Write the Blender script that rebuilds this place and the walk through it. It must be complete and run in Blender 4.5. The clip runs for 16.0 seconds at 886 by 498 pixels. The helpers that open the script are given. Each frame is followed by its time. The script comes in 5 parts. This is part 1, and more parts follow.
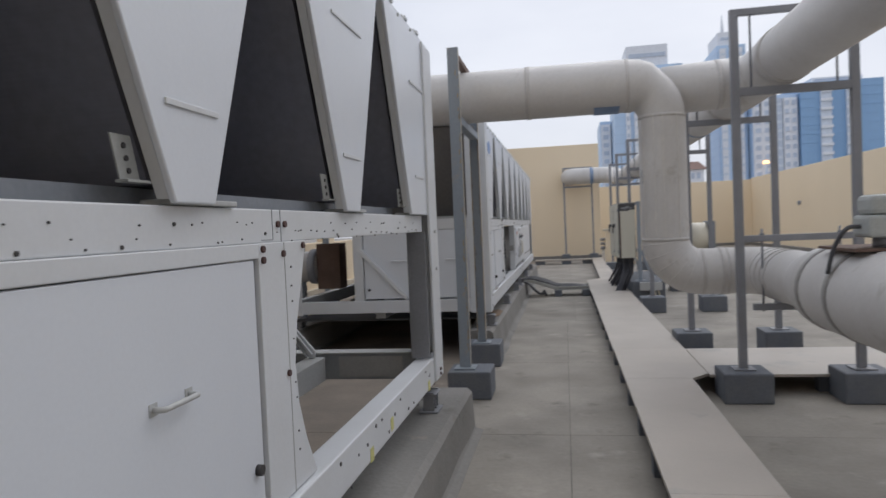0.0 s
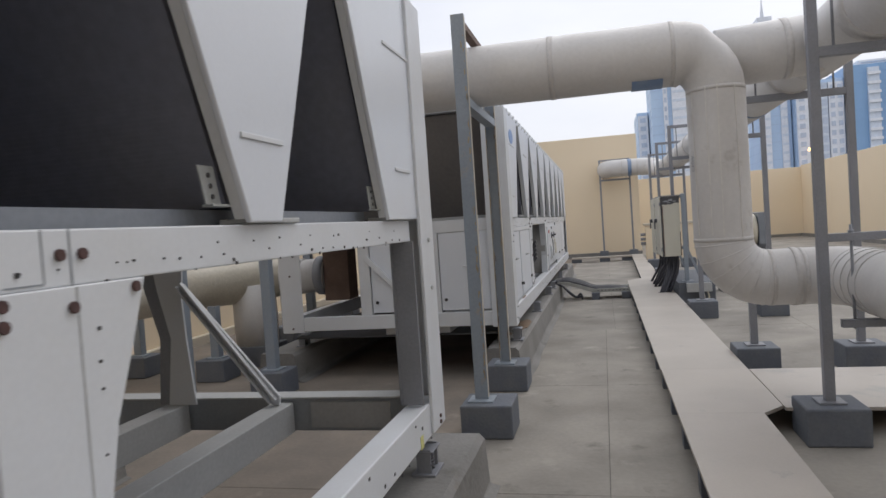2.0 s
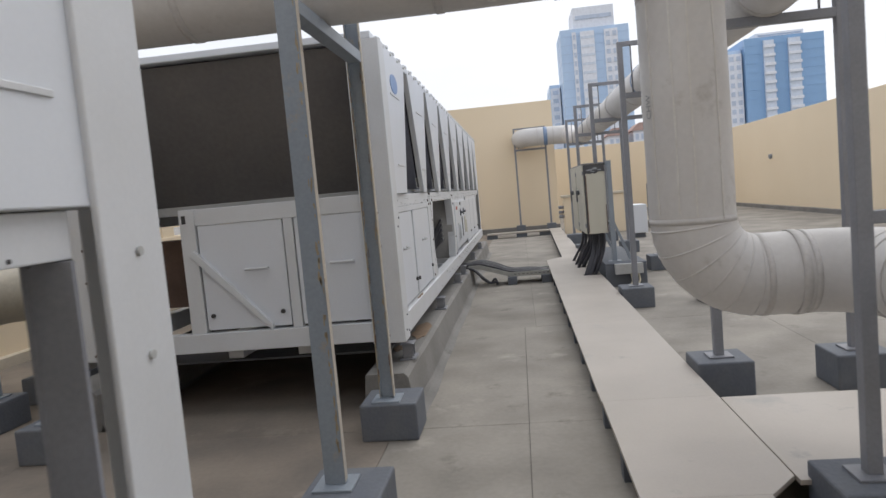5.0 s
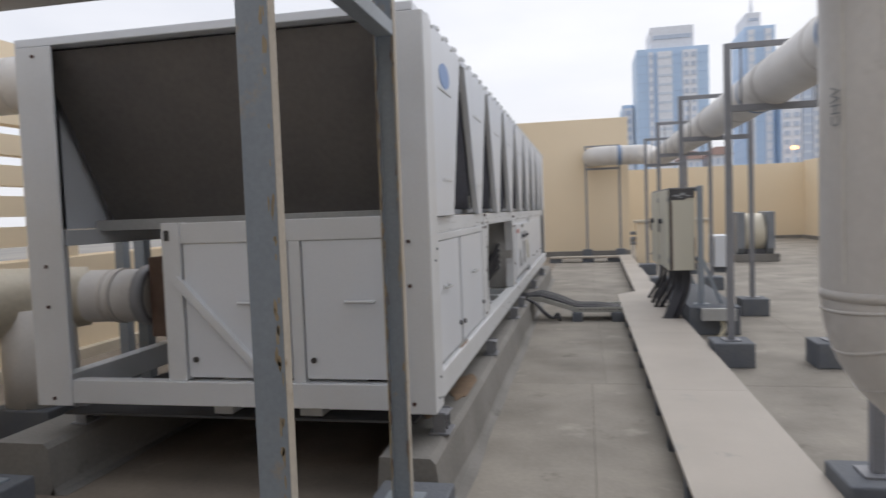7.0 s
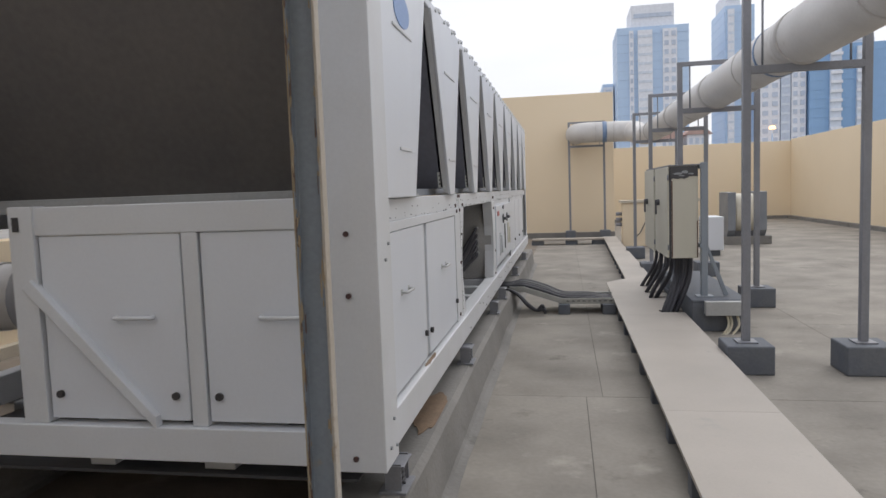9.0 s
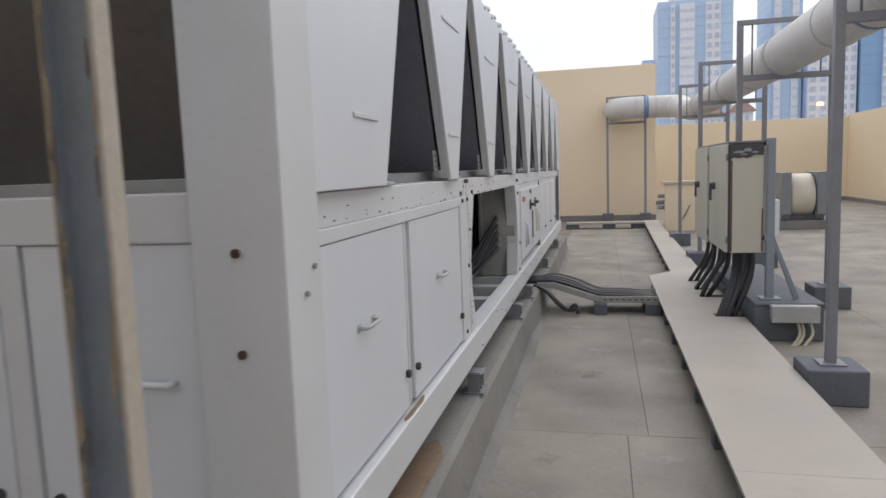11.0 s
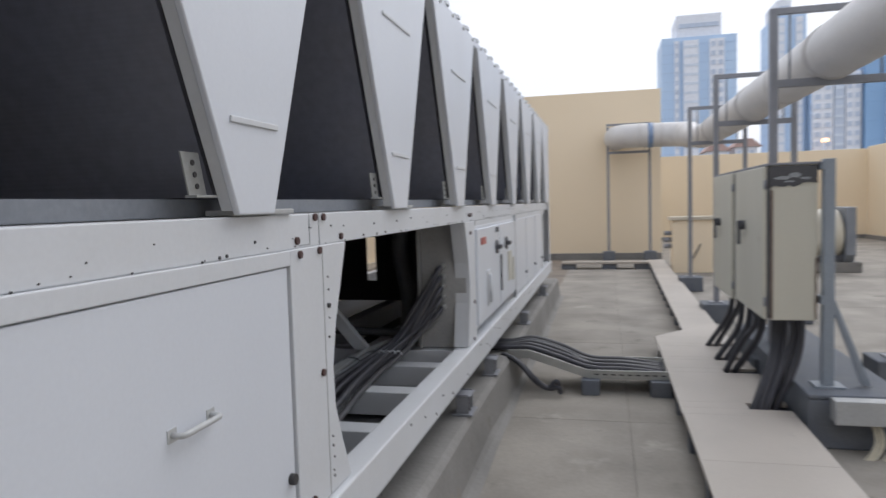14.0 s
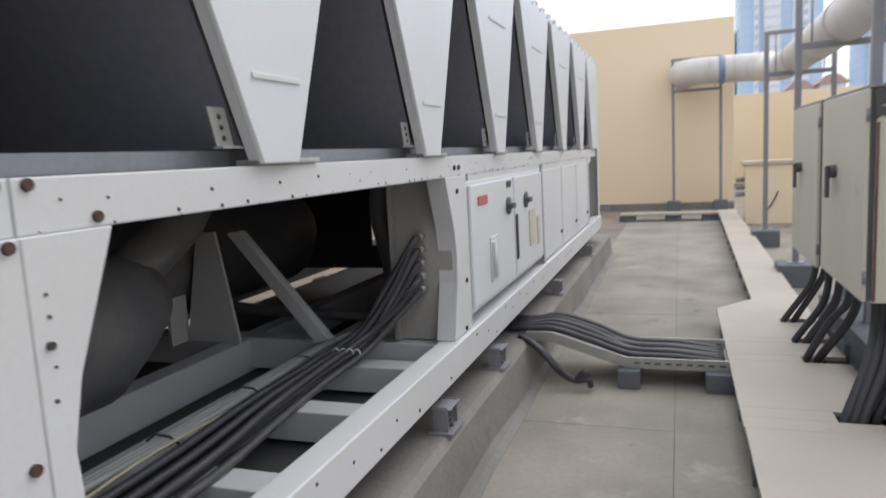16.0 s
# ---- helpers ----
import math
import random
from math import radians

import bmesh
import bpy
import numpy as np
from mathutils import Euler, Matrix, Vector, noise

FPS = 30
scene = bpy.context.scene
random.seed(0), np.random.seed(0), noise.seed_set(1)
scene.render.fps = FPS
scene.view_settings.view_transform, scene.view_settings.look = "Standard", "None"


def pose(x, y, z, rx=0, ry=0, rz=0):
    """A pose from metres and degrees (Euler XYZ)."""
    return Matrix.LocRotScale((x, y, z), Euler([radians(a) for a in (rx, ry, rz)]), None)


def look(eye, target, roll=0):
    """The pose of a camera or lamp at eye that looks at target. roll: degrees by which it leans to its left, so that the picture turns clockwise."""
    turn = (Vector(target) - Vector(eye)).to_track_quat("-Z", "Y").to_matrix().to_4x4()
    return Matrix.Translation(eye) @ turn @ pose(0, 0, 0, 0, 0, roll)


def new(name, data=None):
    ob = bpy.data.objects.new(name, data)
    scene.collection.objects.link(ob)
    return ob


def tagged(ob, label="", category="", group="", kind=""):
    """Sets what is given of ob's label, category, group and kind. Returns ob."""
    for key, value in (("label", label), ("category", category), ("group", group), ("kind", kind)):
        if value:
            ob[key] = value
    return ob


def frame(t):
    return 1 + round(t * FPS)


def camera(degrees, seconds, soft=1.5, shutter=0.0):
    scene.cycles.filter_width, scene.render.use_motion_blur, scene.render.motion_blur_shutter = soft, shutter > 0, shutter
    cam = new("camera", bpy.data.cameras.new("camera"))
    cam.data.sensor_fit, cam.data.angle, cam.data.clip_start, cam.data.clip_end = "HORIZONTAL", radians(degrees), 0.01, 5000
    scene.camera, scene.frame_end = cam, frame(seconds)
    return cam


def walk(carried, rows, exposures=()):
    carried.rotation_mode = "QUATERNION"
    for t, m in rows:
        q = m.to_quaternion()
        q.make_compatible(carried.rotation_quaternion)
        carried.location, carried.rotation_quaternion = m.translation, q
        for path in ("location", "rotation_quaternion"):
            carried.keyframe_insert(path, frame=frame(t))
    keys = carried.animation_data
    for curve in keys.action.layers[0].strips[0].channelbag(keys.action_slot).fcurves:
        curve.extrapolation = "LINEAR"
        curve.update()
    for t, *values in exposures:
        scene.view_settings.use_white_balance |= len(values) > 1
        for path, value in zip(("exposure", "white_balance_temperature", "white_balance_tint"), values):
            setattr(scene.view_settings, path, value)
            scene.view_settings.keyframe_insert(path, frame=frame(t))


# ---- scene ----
cam = camera(65.7, 16.0, shutter=0.5)
PATH = [
    (0, (-0.014, 0.28, 1.456), (-0.366, 2.247, 1.392), -2.5),
    (0.5, (0.025, 0.551, 1.479), (-0.431, 2.496, 1.383), -3.1),
    (1, (-0.02, 0.823, 1.501), (-0.231, 2.812, 1.458), -1.8),
    (1.5, (-0.038, 1.079, 1.488), (-0.381, 3.049, 1.47), -2.3),
    (2, (0.015, 1.295, 1.491), (-0.443, 3.24, 1.426), -3.9),
    (2.5, (-0.012, 1.618, 1.473), (-0.453, 3.569, 1.431), -3.9),
    (3, (-0.049, 1.909, 1.486), (-0.392, 3.873, 1.317), -4.0),
    (3.5, (0.043, 2.215, 1.483), (-0.477, 4.144, 1.397), -3.6),
    (4, (0.086, 2.538, 1.485), (-0.37, 4.481, 1.359), -4.6),
    (4.5, (0.053, 2.838, 1.499), (-0.179, 4.821, 1.38), -4.6),
    (4.7, (0.042, 2.965, 1.494), (-0.191, 4.946, 1.337), -5.2),
    (6.8, (-0.064, 4.273, 1.54), (-0.353, 6.246, 1.389), -3.6),
    (7, (-0.055, 4.374, 1.555), (-0.463, 6.33, 1.449), -2.1),
    (7.5, (-0.037, 4.612, 1.547), (-0.582, 6.525, 1.339), -3.6),
    (8, (-0.082, 4.887, 1.55), (-0.432, 6.852, 1.418), -1.9),
    (10.3, (-0.183, 6.089, 1.563), (-0.55, 8.043, 1.342), -2.4),
    (10.5, (-0.184, 6.206, 1.557), (-0.634, 8.145, 1.368), -3.2),
    (11, (-0.162, 6.474, 1.577), (-0.615, 8.409, 1.353), -2.1),
    (11.5, (-0.22, 6.796, 1.556), (-0.516, 8.761, 1.336), -0.5),
    (12, (-0.209, 7.084, 1.551), (-0.46, 9.048, 1.268), -2.6),
    (12.5, (-0.119, 7.351, 1.569), (-0.574, 9.292, 1.409), -1.5),
    (13, (-0.091, 7.688, 1.553), (-0.396, 9.653, 1.335), -1.6),
    (13.5, (-0.114, 8.011, 1.561), (-0.275, 9.987, 1.304), -3.2),
    (14, (-0.05, 8.344, 1.547), (-0.515, 10.285, 1.418), -1.6),
    (14.5, (-0.037, 8.638, 1.559), (-0.629, 10.537, 1.345), -3.9),
    (15, (-0.062, 8.938, 1.563), (-0.495, 10.88, 1.36), -2.9),
    (15.5, (0.01, 9.214, 1.537), (-0.498, 11.142, 1.387), -3.0),
    (16, (0.125, 9.48, 1.527), (-0.528, 11.352, 1.263), -3.1),
]
walk(cam, [(t, look(eye, target, roll)) for t, eye, target, roll in PATH],
     [(0, 0.15, 6250, 10), (0.5, 0.36, 6450, 9), (1, 0.22, 6350, 10), (2, 0.32, 6400, 10), (2.5, 0.42, 6450, 9), (3, 0.66, 6450, 9), (3.5, 0.8, 6450, 9), (4, 1.1, 6450, 9), (4.5, 0.58, 6450, 9), (7, 0.34, 6500, 10), (7.5, 0.48, 6500, 9), (8, 0.42, 6500, 10), (11, 0.45, 6500, 10), (12, 0.62, 6400, 10), (12.5, 0.47, 6200, 10), (14, 0.5, 6250, 10), (14.5, 0.8, 6400, 9), (15, 0.52, 6350, 9), (15.5, 0.7, 6450, 9), (16, 0.84, 6500, 9)])

# ---------------------------------------------------------------- light
world = bpy.data.worlds.new("world")
scene.world = world
world.use_nodes = True
wn, wl = world.node_tree.nodes, world.node_tree.links
wn.clear()
sky = wn.new("ShaderNodeTexSky")
sky.sky_type, sky.sun_disc = "NISHITA", False
sky.sun_elevation, sky.sun_rotation = radians(51.5), radians(26.6)
sky.air_density, sky.dust_density = 1.0, 3.0
sky_dim = wn.new("ShaderNodeVectorMath")
sky_dim.operation = "SCALE"
sky_dim.inputs["Scale"].default_value = 0.09
cloud_noise = wn.new("ShaderNodeTexNoise")
cloud_noise.inputs["Scale"].default_value = 2.2
cloud_noise.inputs["Detail"].default_value = 5.0
sky_coord = wn.new("ShaderNodeTexCoord")
sky_map = wn.new("ShaderNodeMapping")
sky_map.inputs["Scale"].default_value = (1.0, 1.0, 3.0)
cloud_ramp = wn.new("ShaderNodeValToRGB")
cloud_ramp.color_ramp.elements[0].position, cloud_ramp.color_ramp.elements[1].position = 0.3, 0.72
cloud_ramp.color_ramp.elements[0].color = (0.68, 0.695, 0.755, 1)
cloud_ramp.color_ramp.elements[1].color = (0.86, 0.86, 0.895, 1)
cloud_mix = wn.new("ShaderNodeMix")
cloud_mix.data_type = "RGBA"
cloud_mix.inputs["Factor"].default_value = 0.86
sky_back = wn.new("ShaderNodeBackground")
sky_back.inputs["Strength"].default_value = 1.0
sky_out = wn.new("ShaderNodeOutputWorld")
wl.new(sky.outputs["Color"], sky_dim.inputs[0])
wl.new(sky_coord.outputs["Generated"], sky_map.inputs["Vector"])
wl.new(sky_map.outputs["Vector"], cloud_noise.inputs["Vector"])
wl.new(cloud_noise.outputs["Fac"], cloud_ramp.inputs["Fac"])
wl.new(sky_dim.outputs["Vector"], cloud_mix.inputs["A"])
wl.new(cloud_ramp.outputs["Color"], cloud_mix.inputs["B"])
wl.new(cloud_mix.outputs["Result"], sky_back.inputs["Color"])
wl.new(sky_back.outputs["Background"], sky_out.inputs["Surface"])

sun = new("sun", bpy.data.lights.new("sun", "SUN"))
sun.data.energy, sun.data.angle, sun.data.color = 0.85, radians(60), (1.0, 0.97, 0.93)
sun.matrix_world = look((3.2, 6.4, 9.0), (0, 0, 0))


# ---------------------------------------------------------------- materials
def material(name, color, rough=0.6, metal=0.0, second=None, scale=3.0, amount=0.5, grain=60.0, bump=0.1,
             stain=None, stain_scale=1.2, stain_edge=0.62, streak=False, spec=0.5, per_object=0.0, grain_amt=0.06, smear=None, smear_scale=3.0, smear_edge=0.6):
    """A painted or mineral surface: broad blotches, fine grain, and stains with edges of their own."""
    m = bpy.data.materials.new(name)
    m.use_nodes = True
    n, l = m.node_tree.nodes, m.node_tree.links
    b = n["Principled BSDF"]
    b.inputs["Roughness"].default_value, b.inputs["Metallic"].default_value = rough, metal
    b.inputs["Specular IOR Level"].default_value = spec
    geo = n.new("ShaderNodeNewGeometry")
    pos = n.new("ShaderNodeMapping")
    l.new(geo.outputs["Position"], pos.inputs["Vector"])
    if streak:
        pos.inputs["Scale"].default_value = (1.0, 1.0, 0.18)
    big = n.new("ShaderNodeTexNoise")
    big.inputs["Scale"].default_value, big.inputs["Detail"].default_value = scale, 6.0
    l.new(pos.outputs["Vector"], big.inputs["Vector"])
    fine = n.new("ShaderNodeTexNoise")
    fine.inputs["Scale"].default_value, fine.inputs["Detail"].default_value = grain, 3.0
    l.new(geo.outputs["Position"], fine.inputs["Vector"])
    second = second or tuple(c * 0.72 for c in color)
    ramp = n.new("ShaderNodeMapRange")
    ramp.inputs["From Min"].default_value, ramp.inputs["From Max"].default_value = 0.32, 0.72
    ramp.inputs["To Max"].default_value = amount
    l.new(big.outputs["Fac"], ramp.inputs["Value"])
    mix = n.new("ShaderNodeMix")
    mix.data_type = "RGBA"
    mix.inputs["A"].default_value, mix.inputs["B"].default_value = (*color, 1), (*second, 1)
    l.new(ramp.outputs["Result"], mix.inputs["Factor"])
    last = mix.outputs["Result"]
    fr = n.new("ShaderNodeMapRange")
    fr.inputs["From Min"].default_value, fr.inputs["From Max"].default_value = 0.3, 0.7
    fr.inputs["To Min"].default_value, fr.inputs["To Max"].default_value = 1 - grain_amt, 1 + grain_amt
    l.new(fine.outputs["Fac"], fr.inputs["Value"])
    scaled = n.new("ShaderNodeVectorMath")
    scaled.operation = "SCALE"
    l.new(last, scaled.inputs[0])
    l.new(fr.outputs["Result"], scaled.inputs["Scale"])
    last = scaled.outputs["Vector"]
    for tone, size, edge in ((stain, stain_scale, stain_edge), (smear, smear_scale, smear_edge)):
        if not tone:
            continue
        sn = n.new("ShaderNodeTexNoise")
        sn.inputs["Scale"].default_value, sn.inputs["Detail"].default_value = size, 8.0
        sn.inputs["Roughness"].default_value = 0.65
        l.new(geo.outputs["Position"], sn.inputs["Vector"])
        sr = n.new("ShaderNodeMapRange")
        sr.inputs["From Min"].default_value, sr.inputs["From Max"].default_value = edge, edge + 0.1
        sr.inputs["To Max"].default_value = 0.75
        l.new(sn.outputs["Fac"], sr.inputs["Value"])
        sm = n.new("ShaderNodeMix")
        sm.data_type = "RGBA"
        sm.inputs["B"].default_value = (*tone, 1)
        l.new(sr.outputs["Result"], sm.inputs["Factor"])
        l.new(last, sm.inputs["A"])
        last = sm.outputs["Result"]
    if per_object:
        info = n.new("ShaderNodeObjectInfo")
        pr = n.new("ShaderNodeMapRange")
        pr.inputs["To Min"].default_value, pr.inputs["To Max"].default_value = 1 - per_object, 1 + per_object
        l.new(info.outputs["Random"], pr.inputs["Value"])
        ps = n.new("ShaderNodeVectorMath")
        ps.operation = "SCALE"
        l.new(last, ps.inputs[0])
        l.new(pr.outputs["Result"], ps.inputs["Scale"])
        last = ps.outputs["Vector"]
    l.new(last, b.inputs["Base Color"])
    rr = n.new("ShaderNodeMapRange")
    rr.inputs["To Min"].default_value, rr.inputs["To Max"].default_value = max(0.05, rough - 0.12), min(1, rough + 0.12)
    l.new(big.outputs["Fac"], rr.inputs["Value"])
    l.new(rr.outputs["Result"], b.inputs["Roughness"])
    if bump:
        bp = n.new("ShaderNodeBump")
        bp.inputs["Strength"].default_value, bp.inputs["Distance"].default_value = bump, 0.01
        l.new(fine.outputs["Fac"], bp.inputs["Height"])
        l.new(bp.outputs["Normal"], b.inputs["Normal"])
    return m


def coil_material(name, color, second):
    """Dark finned coil: fine horizontal fins, dust in blotches."""
    m = material(name, color, 0.75, 0.2, second, 1.6, 0.9, 30, 0, spec=0.2)
    n, l = m.node_tree.nodes, m.node_tree.links
    geo = n.new("ShaderNodeNewGeometry")
    wave = n.new("ShaderNodeTexWave")
    wave.bands_direction = "Z"
    wave.inputs["Scale"].default_value = 26.0
    l.new(geo.outputs["Position"], wave.inputs["Vector"])
    bp = n.new("ShaderNodeBump")
    bp.inputs["Strength"].default_value, bp.inputs["Distance"].default_value = 0.07, 0.004
    l.new(wave.outputs["Fac"], bp.inputs["Height"])
    l.new(bp.outputs["Normal"], n["Principled BSDF"].inputs["Normal"])
    return m


WHITE = material("white_paint", (0.69, 0.725, 0.778), 0.36, 0, (0.605, 0.63, 0.68), 1.1, 0.6, 90, 0.0, (0.60, 0.58, 0.54), 2.3, 0.70, True, grain_amt=0.012)
WHITE_RAIL = material("white_rail_paint", (0.645, 0.668, 0.70), 0.45, 0, (0.575, 0.585, 0.59), 2.5, 0.6, 80, 0.0, (0.50, 0.43, 0.34), 3.5, 0.70, grain_amt=0.02)
DECK_GREY = material("deck_grey", (0.235, 0.255, 0.285), 0.5, 0.1, (0.17, 0.185, 0.21), 3, 0.6, 60, 0.05)
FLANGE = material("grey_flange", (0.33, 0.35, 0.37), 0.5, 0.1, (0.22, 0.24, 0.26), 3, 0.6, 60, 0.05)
COIL = coil_material("coil_black", (0.195, 0.205, 0.255), (0.225, 0.225, 0.25))
COIL_DUST = coil_material("coil_dusty", (0.16, 0.152, 0.15), (0.205, 0.192, 0.18))
POST = material("blue_grey_paint", (0.27, 0.31, 0.355), 0.45, 0, (0.22, 0.25, 0.29), 4, 0.6, 70, 0.05, (0.38, 0.31, 0.22), 6.0, 0.63, True)
# stand paint; also the shaded inner faces of the white end frame
STEEL = material("stand_grey_and_shade", (0.245, 0.255, 0.285), 0.5, 0.0, (0.18, 0.185, 0.20), 4, 0.6, 70, 0.05, (0.16, 0.11, 0.07), 5.0, 0.70)
BLOCK = material("block_grey_paint", (0.115, 0.13, 0.16), 0.75, 0, (0.17, 0.18, 0.19), 5, 0.7, 50, 0.3, (0.30, 0.28, 0.25), 7, 0.70)
PIPE = material("pipe_cladding", (0.615, 0.605, 0.595), 0.45, 0, (0.52, 0.505, 0.492), 1.8, 0.75, 35, 0.10, (0.60, 0.57, 0.52), 1.7, 0.62, grain_amt=0.03, smear=(0.40, 0.38, 0.35), smear_scale=3.5, smear_edge=0.62)
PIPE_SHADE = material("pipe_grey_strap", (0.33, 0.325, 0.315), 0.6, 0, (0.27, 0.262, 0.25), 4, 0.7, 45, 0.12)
PIPE_BAND = material("pipe_band", (0.56, 0.545, 0.53), 0.55, 0, (0.47, 0.452, 0.435), 4, 0.7, 45, 0.12)
CONCRETE = material("roof_screed", (0.318, 0.294, 0.258), 0.85, 0, (0.198, 0.184, 0.163), 1.4, 0.95, 30, 0.15, (0.39, 0.362, 0.32), 1.7, 0.60, per_object=0.04, grain_amt=0.05, smear=(0.15, 0.14, 0.122), smear_scale=2.7, smear_edge=0.60)
CONCRETE_DUST = material("dusty_screed", (0.265, 0.225, 0.185), 0.9, 0, (0.15, 0.132, 0.115), 1.2, 0.95, 30, 0.15, (0.32, 0.285, 0.24), 1.5, 0.60, per_object=0.04, grain_amt=0.05)
JOINT = material("joint_grey", (0.15, 0.14, 0.125), 0.9, 0, None, 3, 0.6, 40, 0.1)
PAD = material("pad_concrete", (0.25, 0.242, 0.23), 0.85, 0, (0.165, 0.16, 0.152), 1.5, 0.8, 40, 0.3, (0.40, 0.33, 0.26), 1.6, 0.64, smear=(0.12, 0.115, 0.105), smear_scale=3.2, smear_edge=0.60)
COVER = material("cream_cover", (0.44, 0.40, 0.355), 0.5, 0, (0.365, 0.335, 0.30), 1.1, 0.85, 60, 0.04, (0.33, 0.318, 0.30), 2.0, 0.59, per_object=0.03, grain_amt=0.02, smear=(0.27, 0.26, 0.245), smear_scale=4.5, smear_edge=0.64)
WALL = material("beige_render", (0.82, 0.695, 0.515), 0.85, 0, (0.76, 0.64, 0.465), 0.4, 0.7, 70, 0.12, (0.60, 0.49, 0.335), 0.35, 0.66, grain_amt=0.02)
WALL_TRIM = material("pale_kerb", (0.60, 0.54, 0.44), 0.8, 0, None, 1.5, 0.5, 50, 0.2)
CABINET = material("cream_cabinet", (0.60, 0.585, 0.50), 0.45, 0, (0.53, 0.51, 0.43), 2.5, 0.6, 80, 0.0, (0.34, 0.24, 0.15), 6, 0.67, True, grain_amt=0.015)
BLACK = material("black_rubber", (0.065, 0.068, 0.08), 0.5, 0, (0.12, 0.12, 0.125), 6, 0.5, 60, 0.05)
CABLE = material("cable_grey", (0.065, 0.067, 0.076), 0.5, 0, (0.11, 0.108, 0.108), 6, 0.6, 60, 0.05)
BOLT = material("rusty_bolt", (0.10, 0.052, 0.048), 0.7, 0.2, (0.055, 0.035, 0.034), 30, 0.8, 90, 0.2)
HOLE = material("dark_hole", (0.05, 0.048, 0.05), 0.7)
GALV = material("galvanised", (0.46, 0.47, 0.46), 0.42, 0.55, (0.34, 0.35, 0.34), 8, 0.7, 80, 0.08)
RUST = material("rusty_brown", (0.17, 0.11, 0.085), 0.75, 0.1, (0.11, 0.075, 0.06), 6, 0.8, 60, 0.2)
# grey plastic; also white metal whose shade is put into the colour
SKIRT = material("grey_plastic_and_shade", (0.46, 0.47, 0.47), 0.5, 0, None, 3, 0.4, 60, 0.03)
HOSE = material("cream_conduit", (0.58, 0.54, 0.42), 0.5, 0, None, 5, 0.4, 60, 0.05)
LABEL_BLUE = material("blue_badge", (0.16, 0.28, 0.55), 0.4, 0, (0.22, 0.34, 0.6), 8, 0.4, 60, 0)
LABEL_RED = material("faded_red_print", (0.50, 0.16, 0.14), 0.5)
LABEL_YELLOW = material("yellow_sticker", (0.62, 0.60, 0.22), 0.5)
TAPE_BLUE = material("blue_tape", (0.16, 0.25, 0.42), 0.5, 0, (0.30, 0.36, 0.45), 8, 0.6, 60, 0.05)
# tower colours have the distance haze mixed in: paler and bluer, windows most
TOWER_WHITE = material("tower_white_hazed", (0.78, 0.80, 0.84), 0.6, 0, (0.72, 0.75, 0.80), 0.05, 0.5, 1, 0)
TOWER_BLUE = material("tower_blue_glass_hazed", (0.51, 0.65, 0.82), 0.45, 0, (0.46, 0.60, 0.79), 0.05, 0.8, 0.7, 0, grain_amt=0.02)
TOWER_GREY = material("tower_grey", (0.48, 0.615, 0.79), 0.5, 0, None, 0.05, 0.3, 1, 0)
TOWER_DARK_HAZED = material("tower_window_hazed", (0.55, 0.62, 0.73), 0.3, 0, None, 0.2, 0.5, 1, 0)
CITY = material("city_ground", (0.30, 0.28, 0.25), 0.9, 0, (0.20, 0.20, 0.20), 0.02, 0.8, 0.3, 0)
PIPE_WRAP = material("plastic_wrap", (0.56, 0.52, 0.43), 0.4, 0, (0.47, 0.43, 0.35), 3.0, 0.8, 30, 0.25, smear=(0.62, 0.60, 0.55), smear_scale=5.0, smear_edge=0.62)
ACTUATOR = material("actuator_grey", (0.42, 0.44, 0.43), 0.45, 0, (0.35, 0.37, 0.36), 4, 0.5, 60, 0.05)
FAN_CREAM = material("fan_cream", (0.60, 0.56, 0.46), 0.5, 0, None, 2, 0.5, 50, 0.04)
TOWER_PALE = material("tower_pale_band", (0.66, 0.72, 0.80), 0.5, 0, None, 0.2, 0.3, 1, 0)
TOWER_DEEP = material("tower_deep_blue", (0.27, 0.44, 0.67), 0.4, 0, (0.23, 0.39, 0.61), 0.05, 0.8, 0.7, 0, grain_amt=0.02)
# dusty paint, greyed further to hold the shade inside the machines
DUSTY_SHADED = material("dusty_shaded_grey", (0.40, 0.40, 0.395), 0.6, 0, (0.30, 0.295, 0.285), 3.0, 0.8, 60, 0.1, (0.33, 0.29, 0.24), 4.0, 0.60)
ROOF_RED = material("roof_red", (0.47, 0.33, 0.29), 0.8, 0, None, 0.3, 0.5, 2, 0)


# ---------------------------------------------------------------- mesh helpers
def box(bm, x0, x1, y0, y1, z0, z1):
    v = [bm.verts.new((x, y, z)) for x in (x0, x1) for y in (y0, y1) for z in (z0, z1)]
    for a in ((0, 1, 3, 2), (4, 6, 7, 5), (0, 4, 5, 1), (2, 3, 7, 6), (0, 2, 6, 4), (1, 5, 7, 3)):
        bm.faces.new([v[i] for i in a])
    return bm


def prism(bm, outline, axis, a, b):
    """A flat outline pushed along one axis from a to b. Outline pairs are the other two coordinates, in order."""
    def place(u, w, s):
        return (s, u, w) if axis == "x" else (u, s, w) if axis == "y" else (u, w, s)
    lo = [bm.verts.new(place(u, w, a)) for u, w in outline]
    hi = [bm.verts.new(place(u, w, b)) for u, w in outline]
    n = len(outline)
    bm.faces.new(lo[::-1])
    bm.faces.new(hi)
    for i in range(n):
        bm.faces.new((lo[i], lo[(i + 1) % n], hi[(i + 1) % n], hi[i]))
    return bm


